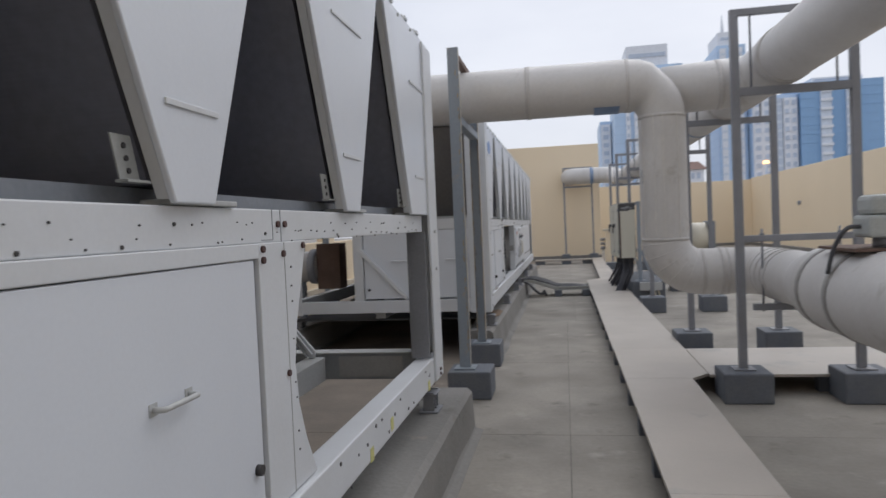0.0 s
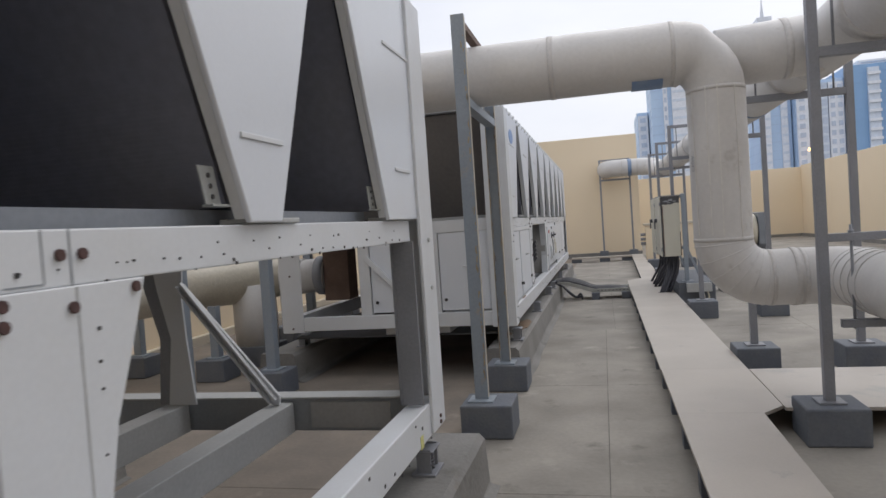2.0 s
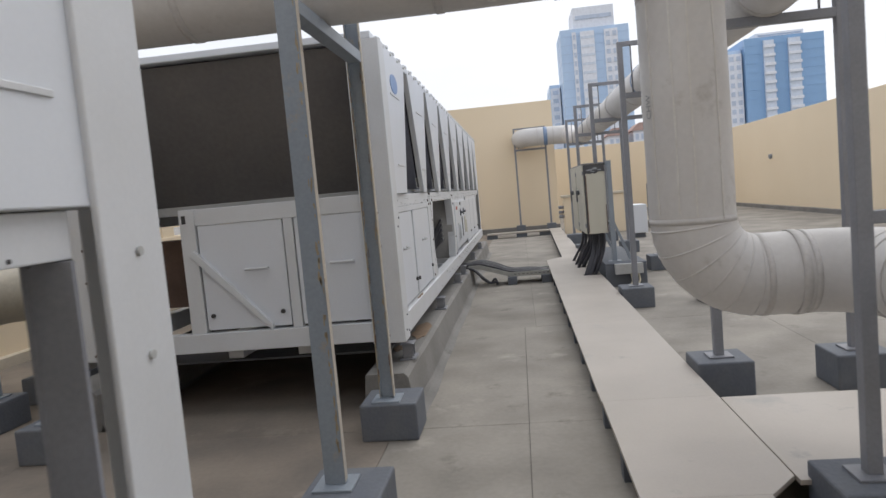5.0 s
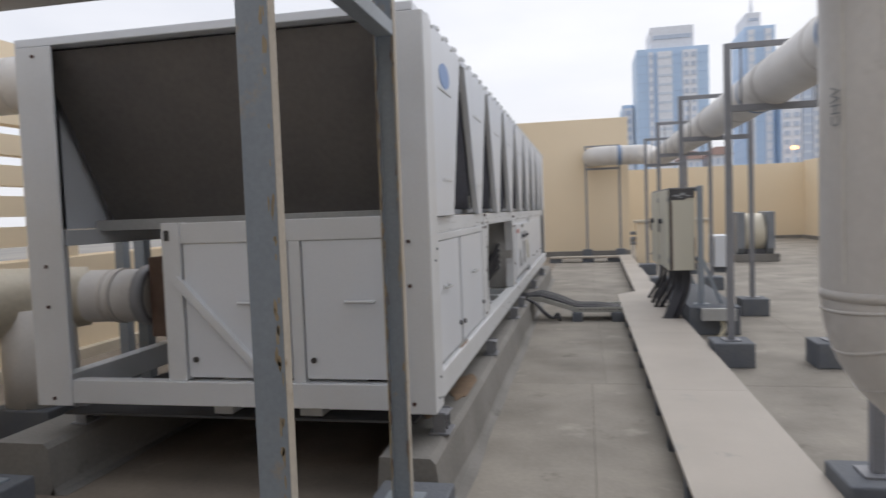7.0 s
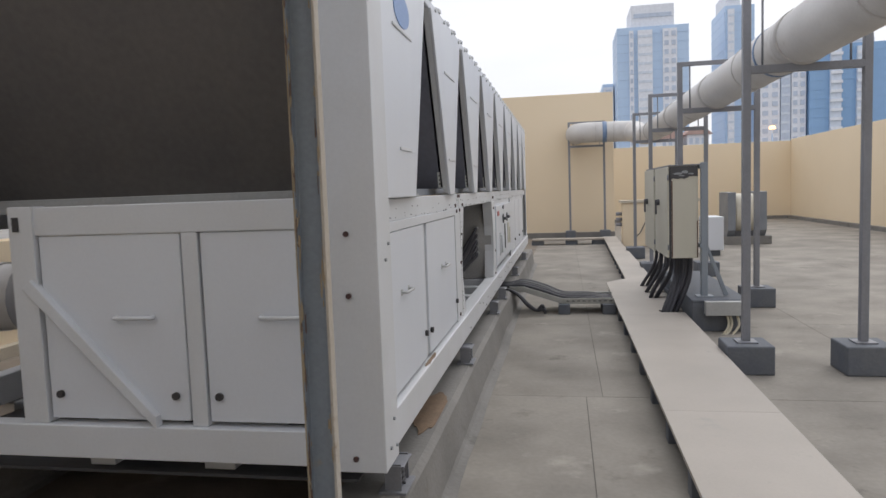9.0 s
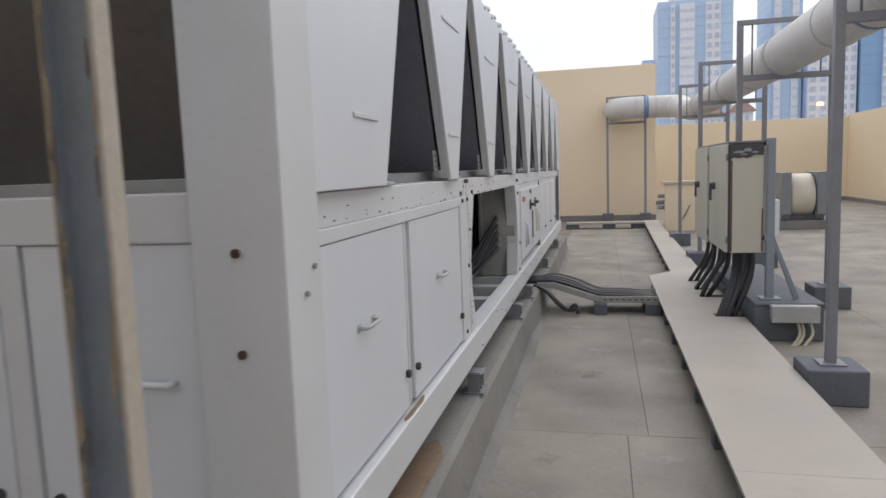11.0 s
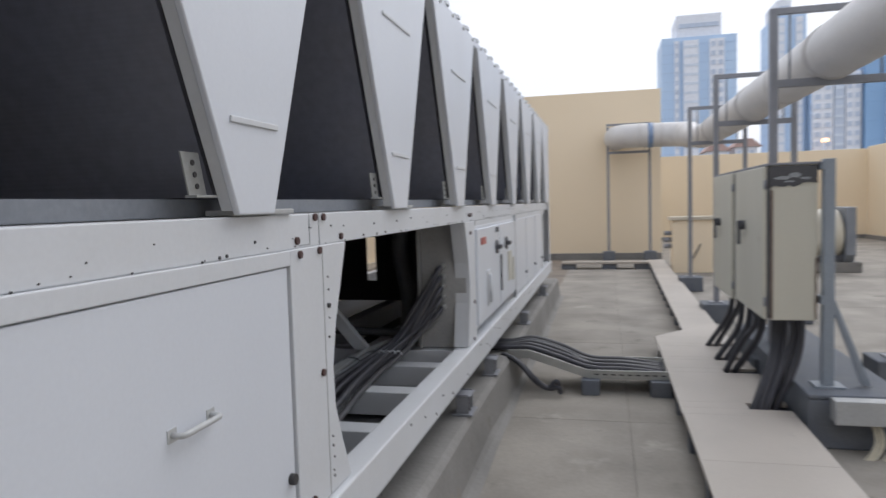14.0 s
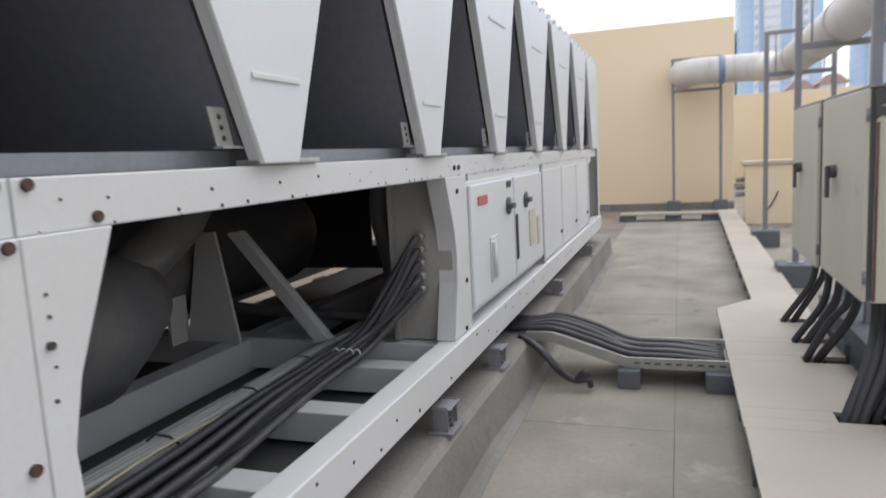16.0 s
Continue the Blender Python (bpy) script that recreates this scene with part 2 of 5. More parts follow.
def tube(bm, path, r, seg=12, caps=True):
    """A round bar swept along a path of points; r is one radius or one for each point."""
    pts = [Vector(p) for p in path]
    rs = r if isinstance(r, (list, tuple)) else [r] * len(pts)
    rings, up = [], None
    for i, p in enumerate(pts):
        d = (pts[min(i + 1, len(pts) - 1)] - pts[max(i - 1, 0)]).normalized()
        if up is None:
            up = Vector((0, 0, 1)) if abs(d.z) < 0.9 else Vector((1, 0, 0))
        side = d.cross(up).normalized()
        up = side.cross(d).normalized()
        rings.append([bm.verts.new(p + rs[i] * (math.cos(k) * side + math.sin(k) * up))
                      for k in (2 * math.pi * j / seg for j in range(seg))])
    for a, b in zip(rings, rings[1:]):
        for j in range(seg):
            f = bm.faces.new((a[j], a[(j + 1) % seg], b[(j + 1) % seg], b[j]))
            f.smooth = True
    if caps:
        bm.faces.new(rings[0][::-1])
        bm.faces.new(rings[-1])
    return bm


def rounded(points, radius, steps=8):
    """A path with its inner corners turned into arcs."""
    pts = [Vector(p) for p in points]
    out = [pts[0]]
    for a, b, c in zip(pts, pts[1:], pts[2:]):
        u, w = (a - b).normalized(), (c - b).normalized()
        s, e = b + u * radius, b + w * radius
        for k in range(steps + 1):
            t = k / steps
            q = math.sin(t * math.pi / 2), math.cos(t * math.pi / 2)
            out.append(b + u * radius * (1 - q[0]) + w * radius * (1 - q[1]))
    out.append(pts[-1])
    return out


def curve_path(points, steps=10):
    """A smooth path through the points."""
    p = [Vector(q) for q in points]
    p = [2 * p[0] - p[1]] + p + [2 * p[-1] - p[-2]]
    out = []
    for i in range(1, len(p) - 2):
        for k in range(steps):
            t = k / steps
            out.append(0.5 * ((2 * p[i]) + (p[i + 1] - p[i - 1]) * t + (2 * p[i - 1] - 5 * p[i] + 4 * p[i + 1] - p[i + 2]) * t * t
                              + (3 * p[i] - p[i - 1] - 3 * p[i + 1] + p[i + 2]) * t ** 3))
    out.append(p[-2])
    return out


def mesh_of(name, bm, mat):
    bmesh.ops.recalc_face_normals(bm, faces=bm.faces)
    me = bpy.data.meshes.new(name)
    bm.to_mesh(me)
    bm.free()
    me.materials.append(mat)
    return me


def soften(ob, width):
    if width:
        b = ob.modifiers.new("bevel", "BEVEL")
        b.width, b.segments, b.limit_method, b.angle_limit = width, 2, "ANGLE", radians(50)


def part(name, bm, mat, parent, label="", bevel=0.0):
    """One mesh under a thing or under a part, built where it stands in the world."""
    ob = new(name, mesh_of(name, bm, mat))
    ob.parent = parent
    ob.matrix_parent_inverse = Matrix.Identity(4) if parent.parent else parent.matrix_basis.inverted()
    soften(ob, bevel)
    return tagged(ob, label)


def thing(name, at, label, category, group=""):
    ob = new(name)
    ob.empty_display_size = 0.1
    ob.matrix_basis = Matrix.Translation(at)
    return tagged(ob, label, category, group)


def structure(name, bm, mat, label="", bevel=0.0):
    ob = new(name, mesh_of(name, bm, mat))
    soften(ob, bevel)
    return tagged(ob, label, kind="structure")


def single(name, bm, mat, label, category, group="", bevel=0.0):
    ob = new(name, mesh_of(name, bm, mat))
    soften(ob, bevel)
    return tagged(ob, label, category, group)


def B(*a):
    return box(bmesh.new(), *a)


def rod(a, b, r, seg=10):
    return tube(bmesh.new(), [a, b], r, seg)

DUST = material("orange_dust", (0.25, 0.175, 0.115), 0.9, 0, (0.18, 0.13, 0.095), 9, 0.8, 60, 0.3)
# near-black colour for sheets that stand in for shade in the chiller
BAY_SHADE = material("dark_bay_shade", (0.06, 0.062, 0.07), 0.7, 0, (0.075, 0.073, 0.07), 4, 0.7, 60, 0.1)
SHEATH = material("cable_sheath", (0.045, 0.047, 0.06), 0.5, 0, (0.06, 0.06, 0.066), 6, 0.6, 60, 0.05)
SEALANT = material("pale_sealant", (0.66, 0.65, 0.62), 0.6, 0, (0.56, 0.54, 0.51), 9, 0.8, 60, 0.2)
WORN = material("worn_cream_paint", (0.50, 0.47, 0.42), 0.6, 0, (0.42, 0.36, 0.28), 4, 0.7, 60, 0.1, (0.27, 0.18, 0.10), 7, 0.60, True)
CHIP = material("rust_chip", (0.38, 0.32, 0.23), 0.85, 0, (0.29, 0.225, 0.145), 14, 0.9, 80, 0.3)
TANK = material("dusty_black_insulation", (0.13, 0.137, 0.155), 0.5, 0, (0.24, 0.235, 0.23), 3, 0.8, 40, 0.15)


# ---------------------------------------------------------------- large structure
ground = structure("ground", B(-1500, 1500, -1500, 3000, -30.2, -30), CITY, "sandy city ground far below the roof")
roof_body = structure("building_body", B(-6.5, 9.2, -10.6, 35.3, -30, -0.2), WALL, "beige building under the roof")
floor = structure("floor", B(-6.5, 9.2, -10.6, 35.3, -0.2, -0.006), JOINT, "dusty grey concrete roof floor with sealed joints")

wall_far = structure("wall_north", B(-8.0, 1.32, 26.8, 33.0, -0.2, 4.34), WALL, "tall plain beige rendered wall", 0.01)
parapet_far = structure("wall_parapet_north", B(1.32, 9.1, 34.8, 35.2, -0.2, 3.07), WALL, "beige rendered roof parapet", 0.01)
parapet_right = structure("wall_parapet_east", B(8.7, 9.1, -10.6, 34.8, -0.2, 3.13), WALL, "beige rendered roof parapet", 0.01)
# Added wall behind the camera; its height cuts sky light on south-facing sides.
south_sky_block = structure("wall_south_sky_block", B(-6.5, 8.7, -10.6, -7.2, -0.2, 13.0), WALL, "unseen tall wall added behind the camera to block southern sky light")
kerb_right = structure("baseboard_east", B(8.55, 8.7, -7.2, 34.8, -0.006, 0.12), PAD, "grey kerb at the foot of the parapet")
kerb_far = structure("baseboard_north_parapet", B(1.32, 8.55, 34.65, 34.8, -0.006, 0.12), PAD, "grey kerb at the foot of the parapet")
kerb_wall = structure("baseboard_north", B(-5.8, 1.32, 26.65, 26.8, -0.006, 0.16), PAD, "grey kerb at the foot of the wall")

wall_left = structure("wall_west", B(-6.35, -5.95, -7.2, 26.8, -0.2, 1.2), WALL, "low solid beige wall below open slats", 0.01)
kerb_left = structure("baseboard_west", B(-5.95, -5.82, -7.2, 26.65, -0.006, 0.12), WALL_TRIM, "pale kerb at the foot of the slatted wall")
for k in range(1, 13):
    y = -9.9 + 3.0 * k
    part("pillar", B(-6.32, -5.98, y, y + 0.4, 1.2, 3.6), WALL, wall_left, "beige rendered pillar")
slat_mesh = mesh_of("slat", B(-6.26, -6.06, -7.2, 26.8, 0, 0.22), WALL)
for k in range(7):
    ob = new("slat", slat_mesh)
    ob.parent = wall_left
    ob.location = (0, 0, 1.35 + 0.33 * k)


# ---------------------------------------------------------------- chillers
FACE, BACK = -0.86, -3.265
VX = FACE + 0.02


def v_panel(parent, b0, b1, t0, t1):
    """The white end sheet of one V of coils, with folded edges, a raised strip and its foot plate."""
    bm = bmesh.new()
    prism(bm, [(b0, 1.536), (b1, 1.536), (t1, 2.60), (t0, 2.60)], "x", VX - 0.018, VX)
    p = part("v_panel", bm, WHITE, parent, "white painted tapered sheet", 0.004)
    for (u0, u1) in ((b0, t0), (b1, t1)):
        s = 0.016 if u0 == b0 else -0.016
        bm = bmesh.new()
        prism(bm, [(u0, 1.546), (u0 + s, 1.546), (u1 + s, 2.60), (u1, 2.60)], "x", VX - 0.048, VX - 0.018)
        part("folded_edge", bm, WHITE_RAIL, p)
    c = (b0 + b1) / 2 if b1 - b0 < 0.4 else b1 - 0.19 if t1 > b1 + 0.2 else b0 + 0.24
    part("raised_strip", B(VX, VX + 0.006, c - 0.115, c + 0.115, 1.750, 1.765), WHITE_RAIL, p, "", 0.002)
    part("raised_strip", B(VX, VX + 0.006, c - 0.18, c + 0.20, 2.29, 2.304), WHITE_RAIL, p, "", 0.002)
    part("foot_plate", B(FACE - 0.085, VX - 0.0185, b0 + 0.02, b1 + 0.15, 1.534, 1.548), SKIRT, p, "pale folded foot plate", 0.003)
    return p


def v_bracket(parent, y):
    x = FACE - 0.04
    bm = bmesh.new()
    prism(bm, [(y - 0.018, 1.577), (y + 0.050, 1.577), (y + 0.022, 1.678), (y - 0.046, 1.678)], "x", x, x + 0.005)
    box(bm, x, x + 0.03, y - 0.03, y + 0.052, 1.577, 1.583)
    p = part("bracket", bm, GALV, parent, "galvanised bracket with bolt holes", 0.001)
    for dz in (0.026, 0.052, 0.078):
        c = y + 0.016 - 0.27 * dz
        part("bolt", rod((x + 0.005, c, 1.577 + dz), (x + 0.008, c, 1.577 + dz), 0.0065, 8), HOLE, p)


def coil(parent, y_top, y_low, mat, y_side):
    bm = bmesh.new()
    prism(bm, [(y_top, 2.59), (y_low, 1.58), (y_low + 0.07 * y_side, 1.58), (y_top + 0.07 * y_side, 2.59)], "x", BACK + 0.08, FACE - 0.045)
    part("coil", bm, mat, parent, "dark finned condenser coil")


def bolt_head(parent, x, y, z, r=0.013, mat=None, axis="x"):
    e = (x + 0.008, y, z) if axis == "x" else (x, y - 0.008, z)
    part("bolt", rod((x, y, z), e, r, 8), mat or BOLT, parent)


def panel_handle(parent, y, z, x=FACE - 0.01):
    bm = bmesh.new()
    tube(bm, rounded([(x, y - 0.07, z), (x + 0.03, y - 0.07, z), (x + 0.03, y + 0.07, z), (x, y + 0.07, z)], 0.012, 4), 0.007, 8)
    box(bm, x - 0.002, x + 0.004, y - 0.085, y - 0.055, z - 0.014, z + 0.014)
    box(bm, x - 0.002, x + 0.004, y + 0.055, y + 0.085, z - 0.014, z + 0.014)
    part("handle", bm, SKIRT, parent, "pale grey pull handle")


def side_panel(parent, y0, y1, knob=None, handle=None, z0=0.655, z1=1.385):
    bm = B(FACE - 0.03, FACE - 0.008, y0, y1, z0, z1)
    p = part("panel", bm, WHITE, parent, "white sheet-metal service panel", 0.004)
    if handle:
        panel_handle(p, handle, 1.095)
    if knob:
        part("latch", rod((FACE - 0.008, knob, 0.797), (FACE + 0.008, knob, 0.797), 0.016, 12), HOLE, p, "black quarter-turn latch")
    return p


def waist_post(parent, y_flat, ys, inward, fold=0.20):
    """A pressed post with one straight edge and one waisted edge that is folded inwards."""
    zs = (1.432, 1.30, 1.17, 1.04, 0.91, 0.78, 0.64)
    bm = bmesh.new()
    prism(bm, [(y_flat, 1.432)] + [(y, z) for y, z in zip(ys, zs)] + [(y_flat, 0.64)], "x", FACE - 0.022, FACE - 0.004)
    p = part("post", bm, WHITE_RAIL, parent, "white pressed post with a waisted edge", 0.003)
    bm = bmesh.new()
    s = -0.012 if inward > 0 else 0.012
    prism(bm, [(y, z) for y, z in zip(ys, zs)] + [(y + s, z) for y, z in zip(ys[::-1], zs[::-1])], "x", FACE - fold, FACE - 0.022)
    part("folded_edge", bm, WHITE_RAIL, p)
    return p


def dots(parent, spots, name="fixing_hole", r=0.0042, mat=None):
    bm = bmesh.new()
    for x, y, z, s in spots:
        tube(bm, [(x, y, z), (x + 0.003, y, z)], r * s, 6)
    ob = part(name, bm, mat or HOLE, parent, "scattered dark fixing holes")
    ob["kind"] = "stuff"


def isolator(at, group):
    x, y, z = at
    t = thing("spring_isolator", at, "grey steel spring mount under the chiller frame", "vibration mount", group)
    part("base_plate", B(x - 0.06, x + 0.06, y - 0.09, y + 0.09, z, z + 0.012), STEEL, t, "", 0.002)
    for s in (-0.07, 0.062):
        part("side_plate", B(x - 0.035, x + 0.035, y + s, y + s + 0.008, z + 0.012, z + 0.125), STEEL, t)
    part("top_plate", B(x - 0.05, x + 0.05, y - 0.075, y + 0.075, z + 0.112, z + 0.118), STEEL, t, "", 0.002)
    path = [(x + 0.03 * math.cos(a), y + 0.03 * math.sin(a), z + 0.014 + 0.096 * k / 40) for k, a in enumerate([k * 0.7 for k in range(41)])]
    part("spring", tube(bmesh.new(), path, 0.007, 6), BLACK, t, "dark coil spring")


def chiller_shell(t, y0, y1, vs, first, last):
    """Frame, coils and deck shared by both machines. vs: the near bottom edge of each inner V."""
    part("side_rail", B(FACE - 0.09, FACE + 0.02, y0 + 0.05, y1 - 0.05, 0.475, 0.635), WHITE_RAIL, t, "white base channel along the machine", 0.006)
    part("side_rail", B(BACK, BACK + 0.10, y0 + 0.05, y1 - 0.05, 0.475, 0.635), WHITE_RAIL, t, "white base channel along the machine", 0.006)
    part("top_rail", B(FACE - 0.09, FACE - 0.012, y0 + 0.205, y1 - 0.27, 1.432, 1.532), WHITE_RAIL, t, "white beam with fixing holes", 0.004)
    part("top_rail", B(BACK, BACK + 0.09, y0 + 0.205, y1 - 0.27, 1.432, 1.532), WHITE_RAIL, t, "white beam with fixing holes", 0.004)
    part("drain_deck", B(BACK + 0.05, FACE - 0.10, y0 + 0.69, y1 - 0.65, 1.534, 1.576), DECK_GREY, t, "grey sheet deck under the coils")
    part("fan_deck", B(BACK, FACE + 0.004, y0, y1, 2.605, 2.655), WHITE, t, "white top deck", 0.006)
    for y in np.arange(y0 + 0.15, y1, 0.305):
        bolt_head(t, FACE + 0.004, y, 2.632, 0.011, GALV)
    clip = mesh_of("deck_clip", box(box(bmesh.new(), -0.02, 0.012, -0.03, 0.03, 0.0, 0.018), -0.02, -0.006, -0.02, 0.02, 0.018, 0.030), WHITE_RAIL)
    for y in np.arange(y0 + 0.3, y1 - 0.1, 0.305):
        ob = new("deck_clip", clip)
        ob.parent, ob.matrix_parent_inverse = t, t.matrix_basis.inverted()
        ob.location = (FACE, y + random.uniform(-0.04, 0.04), 2.655)
    v_panel(t, *first)
    for b in vs:
        v_panel(t, b + 0.035, b + 0.21, b - 0.43, b + 0.65)
        v_bracket(t, b - 0.06)
        coil(t, b - 0.42, b + 0.03, COIL, 1)
        coil(t, b + 0.63, b + 0.18, COIL, -1)
    v_panel(t, *last)
    v_bracket(t, last[0] - 0.06)
    # the sheet on the far side of every V
    for b in vs:
        bm = bmesh.new()
        prism(bm, [(b, 1.535), (b + 0.21, 1.535), (b + 0.65, 2.60), (b - 0.44, 2.60)], "x", BACK, BACK + 0.018)
        part("v_panel", bm, WHITE, t, "white painted tapered sheet")
    for q in (first, last):
        bm = bmesh.new()
        prism(bm, [(q[0], 1.535), (q[1], 1.535), (q[3], 2.60), (q[2], 2.60)], "x", BACK, BACK + 0.018)
        part("v_panel", bm, WHITE, t, "white painted tapered sheet")


def corner_post(t, x, y, sx, sy, wx=0.24, wy=0.31, z0=0.485, z1=2.605):
    """An L-shaped pressed corner; x, y is its outer edge, sx and sy point inwards."""
    th = 0.018
    bm = bmesh.new()
    prism(bm, [(x, y), (x + sx * wx, y), (x + sx * wx, y + sy * th), (x + sx * th, y + sy * th), (x + sx * th, y + sy * wy), (x, y + sy * wy)], "z", z0, z1)
    return part("corner_post", bm, WHITE_RAIL, t, "white pressed corner post", 0.005)


# the machine that the walk passes last
c2 = thing("chiller", (-2.1, 13.5, 0.385), "long white rooftop air-cooled chiller with black V coils, dusty", "chiller", "rooftop chillers")
Y0, Y1 = 7.97, 19.1
vs2 = [9.865 + 1.22 * k for k in range(7)]
chiller_shell(c2, Y0, Y1, vs2, (8.18, 8.85, 8.18, 9.25), (18.29, 18.79, 17.86, 18.83))
coil(c2, 8.05, 8.64, COIL_DUST, 1)
coil(c2, 9.25, 8.80, COIL, -1)
coil(c2, 17.88, 18.32, COIL, 1)
coil(c2, 19.02, 18.46, COIL_DUST, -1)
cp = corner_post(c2, FACE + 0.055, Y0, -1, 1, 0.235, 0.20)
for z in (1.41, 1.175, 0.54):
    bolt_head(cp, -0.925, Y0, z, 0.011, BOLT, "y")
for y, z in ((8.04, 0.56), (8.13, 0.54), (8.10, 0.66), (8.12, 1.36), (8.07, 1.30)):
    bolt_head(cp, FACE + 0.055, y, z, 0.007, FLANGE)
cp = corner_post(c2, BACK, Y0, 1, 1)
for z in (2.55, 1.32, 1.08, 0.53):
    bolt_head(cp, -3.145, Y0, z, 0.011, BOLT, "y")
corner_post(c2, FACE, Y1, -1, -1, 0.24, 0.12)
corner_post(c2, BACK, Y1, 1, -1)

# its near end: bottom beam, framed panels, brace and the beam under the coil
part("end_rail", B(BACK + 0.24, FACE - 0.18, Y0 + 0.005, Y0 + 0.085, 0.50, 0.64), WHITE_RAIL, c2, "white base channel across the end", 0.005)
part("end_beam", B(-2.39, FACE - 0.18, Y0 + 0.03, Y0 + 0.10, 1.43, 1.55), WHITE_RAIL, c2, "white beam under the end coil", 0.005)
part("coil_ledge", B(BACK + 0.06, FACE - 0.24, Y0 + 0.52, Y0 + 0.68, 1.515, 1.585), SKIRT, c2, "white folded ledge under the end coil", 0.004)
part("end_post", B(-2.39, -2.275, Y0 + 0.02, Y0 + 0.10, 0.64, 1.553), WHITE_RAIL, c2, "white pressed post", 0.004)
part("end_post", B(-1.62, -1.551, Y0 + 0.03, Y0 + 0.10, 0.64, 1.43), WHITE_RAIL, c2, "white pressed post", 0.004)
for x0, x1 in ((-2.265, -1.63), (-1.541, -1.045)):
    p = part("end_panel", B(x0, x1, Y0 + 0.036, Y0 + 0.06, 0.66, 1.4285), WHITE, c2, "white sheet-metal end panel", 0.004)
    xm = x0 + 0.66 * (x1 - x0)
    bm = bmesh.new()
    tube(bm, rounded([(xm - 0.08, Y0 + 0.036, 1.09), (xm - 0.08, Y0 + 0.006, 1.09), (xm + 0.08, Y0 + 0.006, 1.09), (xm + 0.08, Y0 + 0.036, 1.09)], 0.012, 4), 0.009, 8)
    part("handle", bm, WHITE_RAIL, p, "white pull handle")
    for xk in ((x0 + 0.05,) if x0 < -2 else (x0 + 0.045, x0 - 0.145)):
        part("latch", rod((xk, Y0 + 0.036, 0.765), (xk, Y0 + 0.022, 0.765), 0.016, 12), HOLE, p, "black quarter-turn latch")
bm = bmesh.new()
prism(bm, [(-2.335, 1.215), (-2.295, 1.25), (-1.765, 0.685), (-1.765, 0.63)], "y", Y0, Y0 + 0.05)
part("brace", bm, WHITE_RAIL, c2, "white diagonal brace", 0.004)
part("post_slot", B(-2.369, -2.339, Y0 + 0.016, Y0 + 0.0195, 1.45, 1.51), HOLE, c2)

# its long side
side_panel(c2, 8.175, 9.115, 9.085, 8.65)
p = side_panel(c2, 9.205, 10.185, 10.155, 9.71)
part("latch", rod((FACE - 0.008, 9.23, 0.785), (FACE + 0.008, 9.23, 0.785), 0.016, 12), HOLE, p, "black quarter-turn latch")
# white recessed strip, coloured grey for the soft shade in the joint
part("panel_strip", B(FACE - 0.05, FACE - 0.035, 9.105, 9.215, 0.60, 1.385), SKIRT, c2, "recessed white joint, greyed for its shade")
part("joint_bead", B(FACE - 0.035, FACE - 0.016, 9.148, 9.172, 0.655, 1.385), WHITE_RAIL, c2)
part("cover_strip", B(FACE - 0.03, FACE - 0.003, 8.175, 10.20, 1.388, 1.4315), WHITE_RAIL, c2, "white cover strip above the panels", 0.003)
w = waist_post(c2, 10.20, (10.62, 10.565, 10.51, 10.478, 10.485, 10.535, 10.60), 1)
for y, z, m in ((10.388, 1.520, BOLT), (10.451, 1.519, BOLT), (10.592, 1.452, BOLT), (10.258, 1.455, BOLT), (10.258, 1.415, BOLT), (10.395, 1.418, BOLT), (10.45, 1.24, HOLE), (10.39, 1.04, BOLT), (10.29, 0.68, BOLT)):
    bolt_head(w, FACE - 0.004 if z < 1.43 else FACE - 0.012, y, z, 0.0115 if m is BOLT else 0.008, m)
dots(c2, [(FACE - 0.004, 10.452 + 0.006 * random.uniform(-1, 1), z, random.uniform(0.6, 1.1)) for z in (1.33, 1.29, 1.24, 1.20, 1.14, 0.82, 0.79, 0.75, 0.71, 0.69)])
w = waist_post(c2, 12.955, (12.63, 12.68, 12.73, 12.75, 12.74, 12.70, 12.66), -1, 0.10)
for y, z in ((12.79, 1.36), (12.79, 1.475), (12.86, 1.475), (12.84, 0.66), (12.88, 0.9)):
    bolt_head(w, FACE - 0.004 if z < 1.43 else FACE - 0.012, y, z, 0.012, BOLT)
for y0, y1, z0, z1 in ((10.348, 10.351, 1.440, 1.531), (10.275, 10.348, 1.4385, 1.4415)):
    part("rail_seam", B(FACE - 0.012, FACE - 0.0105, y0, y1, z0, z1), FLANGE, c2)
part("rail_joint", B(FACE - 0.012, FACE - 0.0105, 10.418, 10.422, 1.432, 1.532), FLANGE, c2)
part("post_joint", B(FACE - 0.004, FACE - 0.0025, 10.418, 10.422, 0.64, 1.43), SKIRT, w)
rail_spots = []
for y in np.arange(8.4, 18.7, 0.15):
    for k in range(2):
        rail_spots.append((FACE - 0.012, y + random.uniform(-0.05, 0.05), random.choice((1.437, 1.444, 1.462, 1.487)) + random.uniform(-0.004, 0.004), random.choice((0.4, 0.55, 0.7, 1.1))))
dots(c2, rail_spots)
dots(c2, [(FACE + 0.02, 10.62 + 0.21 * k + random.uniform(-0.04, 0.04), random.choice((0.47, 0.51, 0.56, 0.60)), random.uniform(1.1, 2.0)) for k in range(30)])

# control boxes
ctrl = part("control_box", B(FACE - 0.40, FACE - 0.012, 12.96, 14.97, 0.69, 1.40), WHITE, c2, "white control box with dials and papers", 0.008)
for y0, y1 in ((12.99, 13.96), (14.0, 14.94)):
    part("door", B(FACE - 0.012, FACE + 0.006, y0, y1, 0.72, 1.375), WHITE, ctrl, "white control door", 0.006)
